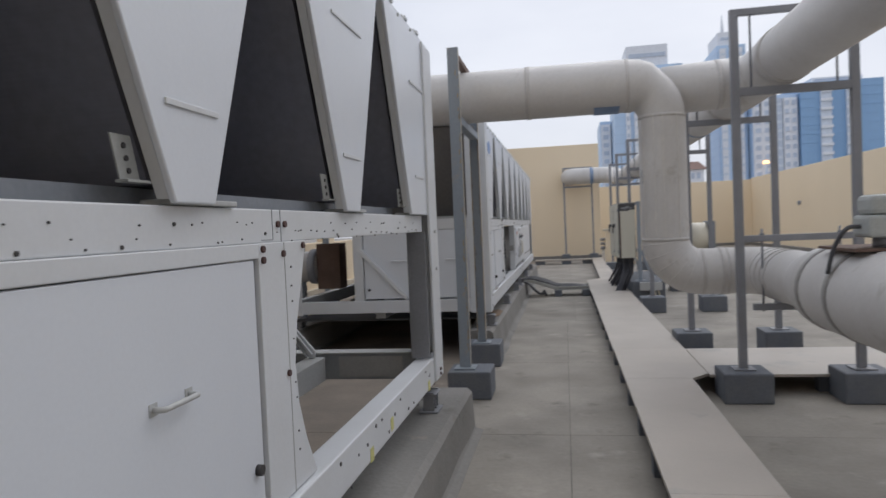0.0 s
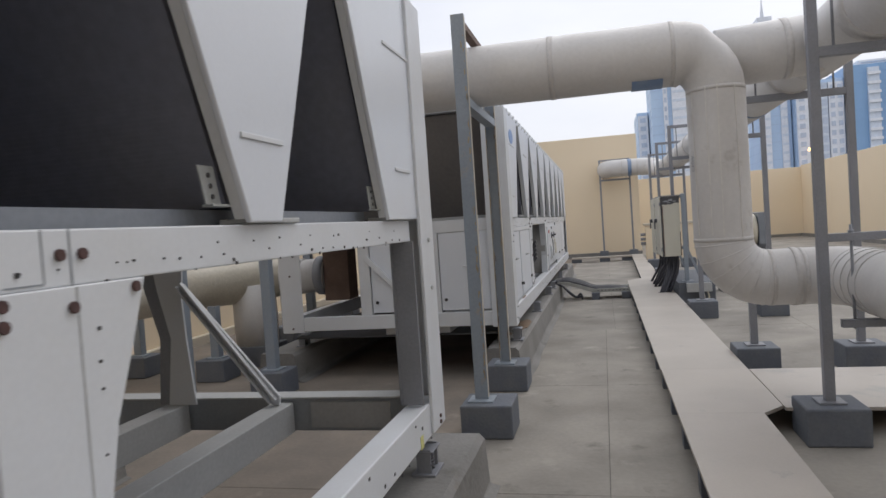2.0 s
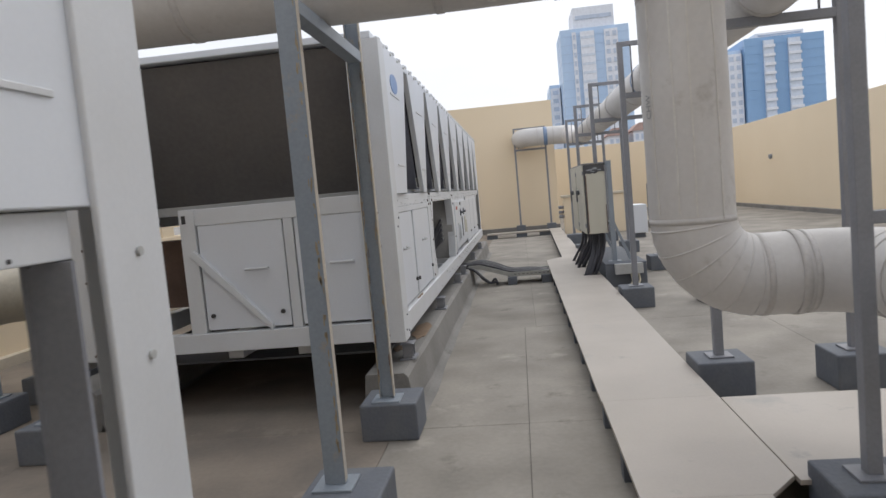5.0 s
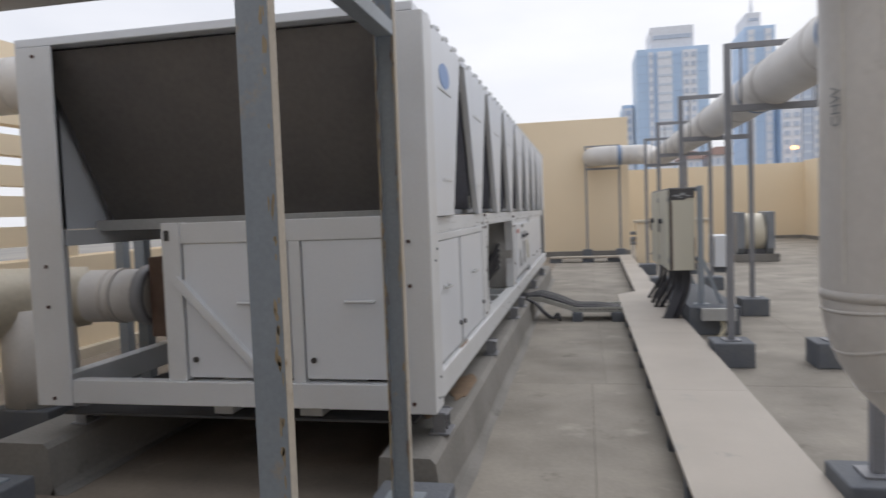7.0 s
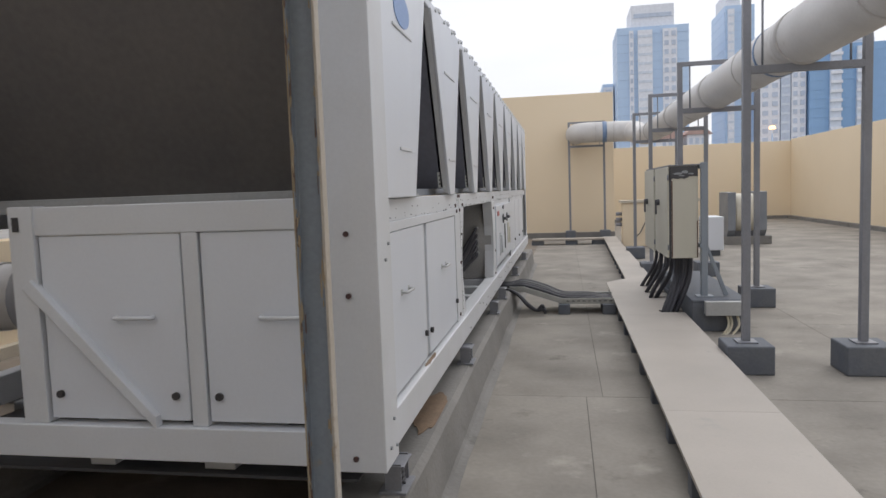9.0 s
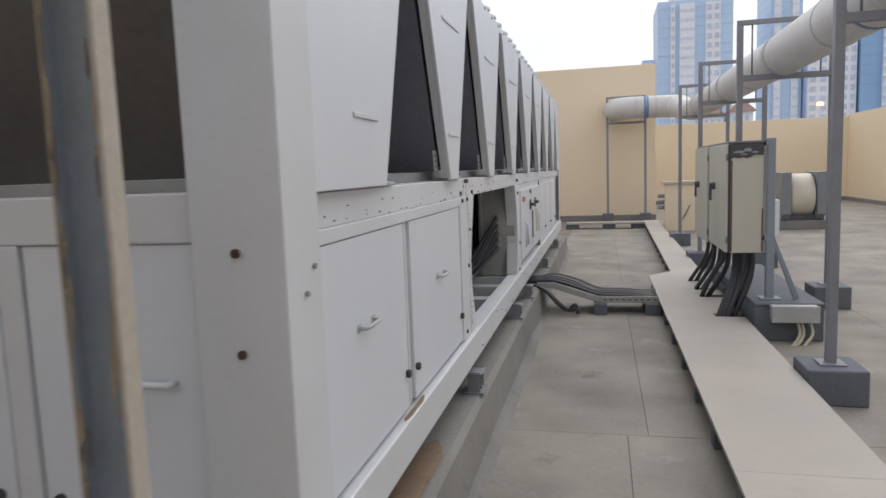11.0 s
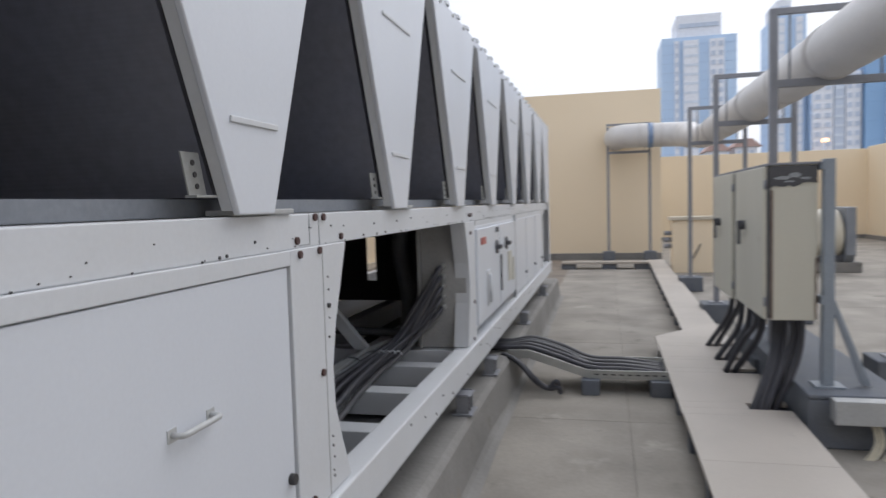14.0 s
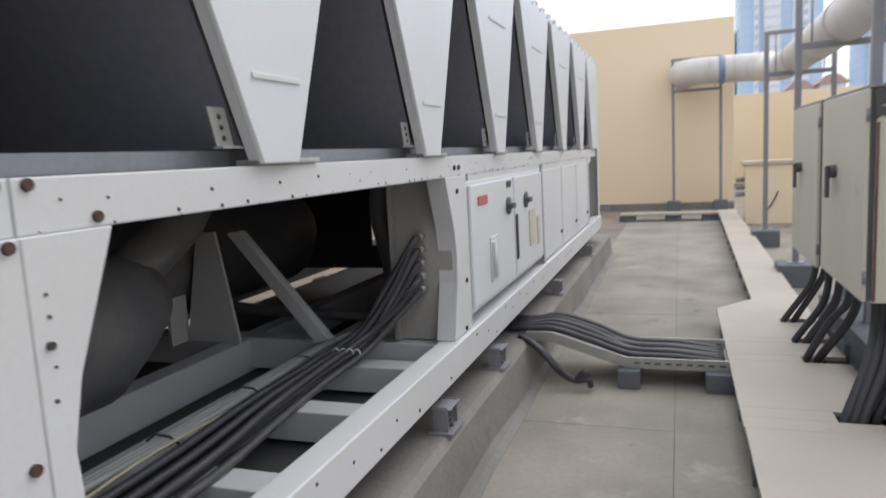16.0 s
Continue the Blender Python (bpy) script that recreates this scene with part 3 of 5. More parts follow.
for y, z in ((13.80, 1.205), (14.32, 1.205)):
    bm = rod((FACE + 0.006, y, z), (FACE + 0.02, y, z), 0.055, 16)
    box(bm, FACE + 0.02, FACE + 0.05, y - 0.05, y + 0.05, z - 0.016, z + 0.016)
    part("switch_knob", bm, BLACK, ctrl, "black rotary isolator switch", 0.004)
for y0, y1, z0, z1, m in ((13.33, 13.50, 0.80, 1.06, WHITE_RAIL), (14.00, 14.05, 0.83, 1.13, HOLE), (14.42, 14.62, 0.86, 1.12, CABINET), (14.70, 14.80, 0.84, 1.05, CABINET), (13.12, 13.30, 1.26, 1.31, LABEL_RED), (13.78, 13.88, 1.32, 1.36, HOLE)):
    part("plate", B(FACE + 0.006, FACE + 0.014, y0, y1, z0, z1), m, ctrl, "", 0.003)
bm = B(FACE + 0.014, FACE + 0.02, 13.35, 13.48, 0.82, 0.835)
box(bm, FACE + 0.014, FACE + 0.02, 13.35, 13.48, 1.02, 1.035)
part("handle", tube(bm, [(FACE + 0.03, 13.36, 0.83), (FACE + 0.03, 13.36, 1.03)], 0.012, 8), WHITE_RAIL, ctrl, "white lever handle")
bm = bmesh.new()
prism(bm, [(FACE - 0.006, 9.02), (FACE + 0.004, 9.0), (FACE + 0.014, 9.07), (FACE + 0.011, 9.15), (FACE + 0.015, 9.22), (FACE + 0.004, 9.29), (FACE - 0.006, 9.31)], "z", 0.634, 0.639)
part("dust_patch", bm, DUST, c2, "orange-brown dust on the base channel")
part("side_plate", B(FACE - 0.02, FACE - 0.002, 14.985, 15.04, 0.60, 1.43), FLANGE, c2)
part("cover_strip", B(FACE - 0.05, FACE - 0.014, 13.03, 18.3, 1.37, 1.4315), WHITE_RAIL, c2)
side_panel(c2, 15.05, 15.98, 15.9, None)
side_panel(c2, 16.02, 16.95, 16.85, None)
side_panel(c2, 16.99, 17.90, 17.8, None)
part("post", B(FACE - 0.05, FACE - 0.006, 17.92, 18.02, 0.59, 1.43), WHITE_RAIL, c2)
# dark sheet in place of the shade inside the end slot
part("recess", B(FACE - 0.25, FACE - 0.235, 18.02, 19.0, 0.59, 1.55), BAY_SHADE, c2, "added dark sheet for the shade in the far-end recess")

# inside the open bay: cross beams, tanks, brace, cables
for y in (9.3, 10.62, 11.22, 11.84, 12.42, 13.6, 15.0, 16.4, 17.8):
    part("cross_beam", B(-1.50, FACE - 0.09, y, y + 0.13, 0.44, 0.565), WHITE_RAIL, c2, "white cross beam", 0.005)
part("inner_rail", B(-1.64, -1.50, 8.1, 18.9, 0.42, 0.59), WHITE_RAIL, c2, "white inner base channel", 0.005)
part("inner_rail", B(-2.18, -2.06, 8.1, 18.9, 0.42, 0.60), WHITE_RAIL, c2, "white inner base channel", 0.005)
# assumed pan, dark and full length to deepen the shade below
part("base_pan_shade", B(BACK + 0.1, FACE - 0.09, 8.06, 18.9, 0.405, 0.418), BAY_SHADE, c2, "assumed dark base sheet that stands in for shade under the bay")
part("bay_beam", B(BACK + 0.1, FACE - 0.09, 12.68, 12.80, 0.44, 0.61), WHITE_RAIL, c2, "white beam across the bay", 0.005)
part("partition", B(-1.18, FACE - 0.03, 12.745, 12.765, 0.62, 1.42), DUSTY_SHADED, c2, "dusty partition sheet with cable glands, greyed for inner shade")
part("partition", B(-1.50, FACE - 0.05, 10.18, 10.20, 0.60, 1.43), FLANGE, c2)
# dark backing for the shaded bay; the gap lets daylight show
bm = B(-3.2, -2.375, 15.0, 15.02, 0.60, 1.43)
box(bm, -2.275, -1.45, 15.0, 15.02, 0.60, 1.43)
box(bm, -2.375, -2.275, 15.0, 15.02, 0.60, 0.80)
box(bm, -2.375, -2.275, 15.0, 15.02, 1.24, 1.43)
part("partition", bm, BAY_SHADE, c2, "added dark sheet for the bay's inner shade, with a narrow gap")
part("bracket_panel", B(-1.20, -1.181, 12.70, 13.04, 0.62, 1.42), DUSTY_SHADED, c2)
for k in range(5):
    z = 1.15 - 0.066 * k
    part("cable_gland", rod((-1.04, 12.745, z), (-1.04, 12.68, z), 0.02, 10), GALV, c2, "metal cable gland")
part("oil_tank", tube(bmesh.new(), [(-2.72, 10.6, 1.04), (-2.72, 10.66, 1.04), (-2.72, 10.78, 1.04), (-2.72, 14.0, 1.04), (-2.72, 14.14, 1.04), (-2.72, 14.2, 1.04)], [0.16, 0.30, 0.37, 0.37, 0.30, 0.16], 28), TANK, c2, "black insulated tank")
part("compressor", tube(bmesh.new(), [(-1.98, 10.5, 0.95), (-1.98, 10.6, 0.95), (-1.98, 11.5, 0.95), (-1.98, 11.72, 1.0), (-1.98, 11.85, 1.02)], [0.12, 0.29, 0.30, 0.22, 0.16], 22), TANK, c2, "dark compressor housing")
part("discharge_pipe", tube(bmesh.new(), rounded([(-1.98, 11.6, 1.02), (-1.98, 12.1, 1.28), (-2.2, 12.5, 1.36), (-2.5, 12.6, 1.36)], 0.14, 6), 0.11, 14), TANK, c2, "black insulated pipe")
part("standing_pipe", tube(bmesh.new(), curve_path([(-1.44, 13.25, 0.60), (-1.42, 13.22, 0.9), (-1.47, 13.2, 1.2), (-1.45, 13.2, 1.42)], 6), 0.055, 14), TANK, c2, "black insulated pipe")
part("suction_line", tube(bmesh.new(), curve_path([(-2.9, 13.1, 0.75), (-2.3, 13.0, 0.70), (-1.8, 13.05, 0.66), (-1.4, 13.1, 0.64)], 6), 0.03, 10), TANK, c2)
bm = bmesh.new()
prism(bm, [(-2.10, 1.19), (-2.02, 1.20), (-1.52, 0.615), (-1.62, 0.615)], "y", 12.62, 12.68)
part("brace", bm, WHITE_RAIL, c2, "white diagonal brace", 0.004)
bm = bmesh.new()
prism(bm, [(-2.40, 0.60), (-2.06, 0.60), (-2.16, 1.20), (-2.28, 1.20)], "y", 12.60, 12.62)
box(bm, -2.42, -2.40, 12.48, 12.62, 0.60, 1.25)
part("gusset", bm, WHITE_RAIL, c2, "white tapered gusset", 0.004)
for k in range(10):
    u = k / 9 - 0.5
    z_end = 1.15 - 0.066 * (k % 5)
    lift = 0.030 * (k % 3)
    bm = tube(bmesh.new(), curve_path([(-1.04, 12.69, z_end), (-1.05, 12.62, z_end - 0.03), (-1.15 + 0.06 * u, 12.58, 0.5 * z_end + 0.34), (-1.29 + 0.10 * u, 12.46, 0.64 + lift),
                                       (-1.35 + 0.13 * u, 12.1, 0.592 + lift), (-1.34 + 0.17 * u, 11.7, 0.585 + lift), (-1.31 + 0.21 * u, 11.3, 0.586 + 0.8 * lift),
                                       (-1.31 + 0.23 * u, 10.85, 0.588 + 0.5 * lift), (-1.33 + 0.26 * u, 10.3, 0.588), (-1.36 + 0.2 * u, 9.8, 0.588)], 8), 0.0165, 8)
    part("cable", bm, SHEATH if k % 3 else CABLE, c2, "dusty grey power cable")
bm = tube(bmesh.new(), curve_path([(-1.30, 12.4, 0.66), (-1.40, 12.0, 0.63), (-1.43, 11.6, 0.63), (-1.46, 11.2, 0.62), (-1.42, 10.7, 0.60)], 8), 0.007, 6)
part("earth_wire", bm, HOSE, c2, "thin yellow-green earth wire")
for k in range(3):
    bm = tube(bmesh.new(), curve_path([(-1.45, 12.9, 0.63), (-1.52, 12.6, 0.625), (-1.57 + 0.02 * k, 12.2, 0.607), (-1.55 + 0.022 * k, 11.5, 0.605), (-1.56 + 0.02 * k, 10.9, 0.605), (-1.55, 10.2, 0.605)], 8), 0.014, 8)
    part("conduit", bm, SKIRT, c2, "grey flexible conduit")
for y in (10.9, 11.4, 11.9, 12.35):
    part("cable_tie", tube(bmesh.new(), [(-1.60, y, 0.60), (-1.56, y, 0.628), (-1.50, y, 0.624), (-1.48, y + 0.02, 0.59)], 0.005, 6), BLACK, c2)
for k in range(4):
    bm = tube(bmesh.new(), [(-1.22 - 0.035 * k + 0.018 * math.cos(a), 12.30, 0.665 + 0.022 * math.sin(a)) for a in np.linspace(0, math.pi, 9)], 0.004, 6)
    part("cable_tie", bm, WHITE_RAIL, c2, "white cable tie")
for y0 in (10.95, 12.45, 13.95):
    part("back_panel", B(BACK + 0.01, BACK + 0.03, y0, y0 + 1.48, 0.64, 1.43), WHITE, c2, "white sheet-metal service panel")
# badge on the first sheet
bm = bmesh.new()
prism(bm, [(8.67 + 0.15 * math.cos(a), 2.39 + 0.075 * math.sin(a)) for a in np.linspace(0, 2 * math.pi, 25)[:-1]], "x", VX, VX + 0.004)
part("badge", bm, LABEL_BLUE, c2, "faded blue oval badge")
c2.location.x -= 0.045
c2.location.y -= 0.10
for y in (8.12, 10.25, 12.25, 13.2, 15.3, 17.5):
    isolator((FACE - 0.03, y + 0.05, 0.302), "spring mounts")
    isolator((BACK + 0.05, y + 0.05, 0.302), "spring mounts")

# the machine that the walk starts beside
BACK = -3.24
c1 = thing("chiller", (-2.1, 0.0, 0.385), "white rooftop air-cooled chiller with open frame at its far end", "chiller", "rooftop chillers")
Z0, Z1 = -5.0, 4.74
vs1 = [-3.235 + 1.22 * k for k in range(6)]
chiller_shell(c1, Z0, Z1, vs1, (-4.64, -4.14, -4.68, -3.72), (4.07, 4.635, 3.63, 4.645))
coil(c1, 3.66, 4.10, COIL, 1)
coil(c1, 4.70, 4.25, COIL_DUST, -1)
coil(c1, -4.9, -4.5, COIL_DUST, 1)
cp = corner_post(c1, FACE + 0.036, Z1, -1, -1, 0.20, 0.24)
for z in (1.43, 1.19):
    bolt_head(cp, FACE + 0.036, Z1 - 0.11, z, 0.011, SKIRT)
for z in (0.54, 0.51):
    bolt_head(cp, FACE + 0.036, Z1 - 0.11, z, 0.010, BOLT)
corner_post(c1, BACK, Z1, 1, -1)
corner_post(c1, FACE, Z0, -1, 1)
corner_post(c1, BACK, Z0, 1, 1)
# inner faces of the end post, their shade given as grey
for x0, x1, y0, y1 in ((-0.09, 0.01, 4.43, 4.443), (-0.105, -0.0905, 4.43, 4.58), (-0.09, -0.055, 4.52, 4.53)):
    part("inner_channel", B(FACE + x0, FACE + x1, y0, y1, 0.645, 1.43), STEEL, c1, "inner sheet of the end post, greyed for shade", 0.002)
side_panel(c1, -0.4, 1.06, None, 0.3)
side_panel(c1, 1.10, 2.105, 2.06, 1.66)
# joint strips again take their recess shade as grey
part("panel_strip", B(FACE - 0.05, FACE - 0.035, 1.05, 1.11, 0.60, 1.385), SKIRT, c1, "recessed white joint, greyed for its shade")
part("panel_strip", B(FACE - 0.05, FACE - 0.035, 2.095, 2.14, 0.60, 1.385), SKIRT, c1, "recessed white joint, greyed for its shade")
part("cover_strip", B(FACE - 0.03, FACE - 0.003, -3.6, 2.13, 1.388, 1.4315), WHITE_RAIL, c1, "white cover strip above the panels", 0.003)
side_panel(c1, -1.9, -0.44, None, -1.2)
side_panel(c1, -4.6, -1.94, None, None)
w = waist_post(c1, 2.13, (2.495, 2.445, 2.39, 2.36, 2.375, 2.425, 2.505), 1)
for y, z, m in ((2.285, 1.487, BOLT), (2.337, 1.487, BOLT), (2.153, 1.414, BOLT), (2.462, 1.416, BOLT), (2.153, 1.382, BOLT), (2.298, 1.395, BOLT), (2.298, 1.02, BOLT)):
    bolt_head(w, FACE - 0.004 if z < 1.43 else FACE - 0.012, y, z, 0.0105 if m is BOLT else 0.008, m)
part("rail_joint", B(FACE - 0.012, FACE - 0.0105, 2.309, 2.313, 1.432, 1.532), FLANGE, c1)
part("post_joint", B(FACE - 0.004, FACE - 0.0025, 2.309, 2.313, 0.64, 1.43), SKIRT, w)
for y0, y1, z0, z1 in ((2.248, 2.251, 1.440, 1.531), (2.17, 2.248, 1.4385, 1.4415)):
    part("rail_seam", B(FACE - 0.012, FACE - 0.0105, y0, y1, z0, z1), FLANGE, c1)
dots(w, [(FACE - 0.004, 2.352 + 0.005 * random.uniform(-1, 1), z, random.uniform(0.6, 1.0)) for z in (1.35, 1.29, 1.24, 1.12, 0.98, 0.93, 0.82, 0.76)])
spots = []
for y in np.arange(-0.5, 4.35, 0.10):
    for k in range(2):
        spots.append((FACE - 0.012, y + random.uniform(-0.05, 0.05), random.choice((1.432, 1.444, 1.462, 1.49)) + random.uniform(-0.004, 0.004), random.choice((0.5, 0.7, 0.8, 1.25))))
dots(c1, spots)
dots(c1, [(FACE + 0.02, 2.55 + 0.12 * k + random.uniform(-0.03, 0.03), random.choice((0.47, 0.51, 0.56, 0.60)), random.uniform(1.2, 2.2)) for k in range(17)])
for y, z in ((3.05, 0.50), (3.4, 0.53), (4.3, 0.5)):
    part("sticker", B(FACE + 0.02, FACE + 0.022, y, y + 0.05, z - 0.03, z + 0.03), LABEL_YELLOW, c1)
# grey here carries the shade below the pale lip
part("end_rail", B(BACK + 0.1, FACE - 0.09, 4.50, 4.60, 0.50, 0.665), FLANGE, c1, "base channel across the end, greyed for shade", 0.005)
part("end_plate", B(-1.46, FACE - 0.18, 4.488, 4.4985, 0.52, 0.65), DUSTY_SHADED, c1, "dusty grey-brown plate behind the end channel")
part("rail_edge", B(BACK + 0.1, FACE - 0.09, 4.485, 4.61, 0.667, 0.676), SKIRT, c1, "pale lip of the end channel", 0.002)
# white channels, coloured grey for the shade inside the frame
for x in (-1.67, -2.27):
    part("inner_rail", B(x, x + 0.12, -4.8, 4.484, 0.50, 0.65), SKIRT, c1, "white inner base channel, its shade put into grey", 0.005)
for y in (-2.0, 0.4, 2.2):
    part("cross_beam", B(-3.2, FACE - 0.09, y, y + 0.12, 0.42, 0.56), WHITE_RAIL, c1, "white cross beam", 0.005)
bm = bmesh.new()
prism(bm, [(-2.295, 1.43), (-2.105, 1.43), (-2.125, 1.2), (-2.115, 1.0), (-2.085, 0.65), (-2.245, 0.65), (-2.205, 1.0), (-2.265, 1.25)], "y", 4.45, 4.465)
post = part("waisted_post", bm, WHITE_RAIL, c1, "white pressed post with a waist", 0.003)
# the post's turned-away fold, shade put into its grey
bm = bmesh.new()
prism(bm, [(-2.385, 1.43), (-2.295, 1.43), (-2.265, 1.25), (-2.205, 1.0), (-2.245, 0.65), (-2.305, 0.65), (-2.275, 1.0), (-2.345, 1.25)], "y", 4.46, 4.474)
part("folded_edge", bm, STEEL, post, "folded edge of the white post, greyed for shade")
bm = bmesh.new()
prism(bm, [(-2.125, 1.268), (-2.096, 1.288), (-1.596, 0.698), (-1.60, 0.652), (-1.64, 0.652)], "y", 4.425, 4.445)
brace = part("brace", bm, WHITE_RAIL, c1, "grey diagonal channel brace", 0.003)
for dx, dz in ((0.0, 0.0), (0.026, 0.019)):
    bm = bmesh.new()
    prism(bm, [(-2.128 + dx, 1.268 + dz), (-2.12 + dx, 1.275 + dz), (-1.636 + dx * 1.1, 0.665 + dz), (-1.648 + dx * 1.1, 0.665 + dz)], "y", 4.40, 4.425)
    part("flange", bm, WHITE_RAIL, brace)
part("cooler", tube(bmesh.new(), [(-2.9, -4.5, 0.95), (-2.9, -4.4, 0.95), (-2.9, 1.5, 0.95), (-2.9, 1.6, 0.95)], [0.1, 0.28, 0.28, 0.1], 20), BLACK, c1, "black insulated cooler barrel")
part("partition", B(-3.2, FACE - 0.05, 2.02, 2.04, 0.60, 1.42), FLANGE, c1)
for y in (4.40, 2.0, -0.5):
    isolator((FACE - 0.03, y + 0.1, 0.302), "spring mounts")
    isolator((BACK + 0.05, y + 0.1, 0.302), "spring mounts")

c1.location.x -= 0.02

# pads under the machines
for x0, x1, x2, x3 in ((-1.16, -1.13, -0.86, -0.795), (-3.56, -3.50, -3.16, -3.10)):
    for y0, y1, h in ((7.72, 19.6, 0.302), (-6.0, 5.10, 0.302)):
        if y0 < 0 and x0 > -2:
            x0, x1, x2, x3 = -1.07, -1.03, -0.745, -0.70
        bm = bmesh.new()
        n = 40
        rows = []
        for k in range(n + 1):
            y = y0 + (y1 - y0) * k / n
            j = 0.008 * noise.noise(Vector((x0, y * 1.3, 0)))
            rows.append([bm.verts.new(v) for v in ((x0, y, -0.004), (x1, y, h), (x2 + j, y, h), (x2 + j + 0.03, y, h - 0.03), (x3 + 2 * j, y, -0.004))])
        for a, b in zip(rows, rows[1:]):
            for i in range(4):
                bm.faces.new((a[i], a[i + 1], b[i + 1], b[i]))
        bm.faces.new(rows[0])
        bm.faces.new(rows[-1][::-1])
        plinth = single("concrete_plinth", bm, PAD, "worn grey concrete strip plinth under the chiller", "plinth", "chiller plinths")
        cove = bmesh.new()
        strips = []
        for k in range(n + 1):
            y = y0 + (y1 - y0) * k / n
            w = 0.06 + 0.03 * noise.noise(Vector((3.1, y * 0.9, x0)))
            strips.append([cove.verts.new(v) for v in ((x3 - 0.03, y, -0.004), (x3 + w, y, -0.004), (x3 + w, y, 0.003), (x3 + 0.012, y, 0.014), (x3 - 0.012, y, 0.05))])
        for p, q in zip(strips, strips[1:]):
            for i in range(5):
                cove.faces.new((p[i], p[(i + 1) % 5], q[(i + 1) % 5], q[i]))
        cove.faces.new(strips[0])
        cove.faces.new(strips[-1][::-1])
        part("cove", cove, PAD, plinth, "rough mortar cove at the foot of the plinth")
        if x0 > -2 and y0 > 0:
            for cx, cy, rx, ry in ((-0.93, 9.14, 0.085, 0.33), (-1.03, 8.50, 0.04, 0.10)):
                bm = bmesh.new()
                ring = []
                for q in range(28):
                    a = 2 * math.pi * q / 28
                    f = 1 + 0.45 * noise.noise(Vector((2 * math.cos(a) + cx, 2 * math.sin(a) + cy, 1.7)))
                    ring.append((min(-0.872, cx + rx * f * math.cos(a)), cy + ry * f * math.sin(a)))
                prism(bm, ring, "z", h + 0.002, h + 0.006)
                part("dust_patch", bm, DUST, plinth, "orange-brown spilt dust")


# ---------------------------------------------------------------- pipes and their stands
def concrete_block(x, y, w=0.36, h=0.235, group="footing blocks", d=None):
    d = d or w
    bm = B(x - w / 2, x + w / 2, y - d / 2, y + d / 2, 0, h)
    return single("footing_block", bm, BLOCK, "dark grey painted concrete footing block on the roof", "footing block", group, 0.012)


def pipe_stand(x0, x1, y, low, high, low_bar=None):
    t = thing("pipe_stand", ((x0 + x1) / 2, y, 0.235), "grey painted steel goalpost stand carrying the overhead pipe", "pipe stand", "overhead pipe stands")
    for x in (x0, x1):
        bm = bmesh.new()
        box(bm, x - 0.03, x + 0.03, y - 0.03, y + 0.03, 0.247, high)
        part("leg", bm, STEEL, t, "", 0.003)
        part("foot_plate", B(x - 0.08, x + 0.08, y - 0.08, y + 0.08, 0.235, 0.247), STEEL, t, "", 0.002)
    part("top_bar", B(x0 - 0.03, x1 + 0.03, y - 0.025, y + 0.025, high, high + 0.05), STEEL, t, "", 0.003)
    part("carrier_bar", B(x0 + 0.03, x1 - 0.03, y - 0.03, y + 0.03, low, low + 0.06), STEEL, t, "", 0.003)
    if low_bar:
        part("lower_bar", B(x0 + 0.03, x1 - 0.03, y - 0.025, y + 0.025, low_bar, low_bar + 0.05), STEEL, t, "", 0.003)
        part("trapeze_bar", B(x0 + 0.09, x1 - 0.09, y - 0.025, y + 0.025, 0.70, 0.75), STEEL, t, "", 0.003)
        for x in (x0 + 0.165, x1 - 0.13):
            part("hanger_rod", rod((x, y, 0.69), (x, y, low_bar + 0.10), 0.009, 8), STEEL, t)
            part("nut", rod((x, y, low_bar + 0.05), (x, y, low_bar + 0.065), 0.018, 6), STEEL, t)
    for x in (x0 + 0.12, x1 - 0.12):
        part("hanger_rod", rod((x, y, low + 0.06), (x, y, high), 0.009, 8), STEEL, t)
    return t


def band(parent, p, d, r, w=0.05, mat=None):
    p, d = Vector(p), Vector(d).normalized()
    part("band", tube(bmesh.new(), [p - d * w / 2, p + d * w / 2], r, 28), mat or PIPE_BAND, parent)


def wobble_pipe(points, radius, bend, label, group, above=99.0, wide=0.0):
    """Clad pipe: straight lengths and mitred elbows, with slightly uneven wrapping."""
    path = rounded(points, bend, 7)
    dense = [path[0]]
    for a, b in zip(path, path[1:]):
        n = max(1, int((b - a).length / 0.35))
        dense += [a + (b - a) * (k + 1) / n for k in range(n)]
    rs = [(wide if p.z > above else radius) * (1 + 0.012 * noise.noise(p * 2.1)) for p in dense]
    ob = thing("insulated_pipe", points[0], label, "pipe", group)
    part("cladding", tube(bmesh.new(), dense, rs, 28), PIPE, ob)
    for a, b, c in zip(points, points[1:], points[2:]):
        a, b, c = Vector(a), Vector(b), Vector(c)
        for u in ((a - b).normalized(), (c - b).normalized()):
            band(ob, b + u * bend, u, (wide if (b + u * bend).z > above else radius) * 1.01, 0.03)
    return ob


R_PIPE = 0.205
MAIN_X, MAIN_Z = 1.70, 2.665
main = wobble_pipe([(MAIN_X, -9.5, MAIN_Z), (MAIN_X, 22.0, MAIN_Z), (1.80, 25.85, 3.08), (0.2, 25.85, 3.10), (0.2, 26.79, 3.10)], 0.215, 0.55,
                   "long pale insulated chilled-water pipe carried overhead on stands", "chilled water pipes", 2.9, 0.29)
for y in (3.0, 5.97, 7.93, 11.31, 14.42, 17.4, 20.40):
    band(main, (MAIN_X, y, MAIN_Z), (0, 1, 0), 0.223, 0.16)
for y in (7.3, 9.8, 12.7, 15.8, 18.9):
    band(main, (MAIN_X, y, MAIN_Z), (0, 1, 0), 0.220, 0.03)
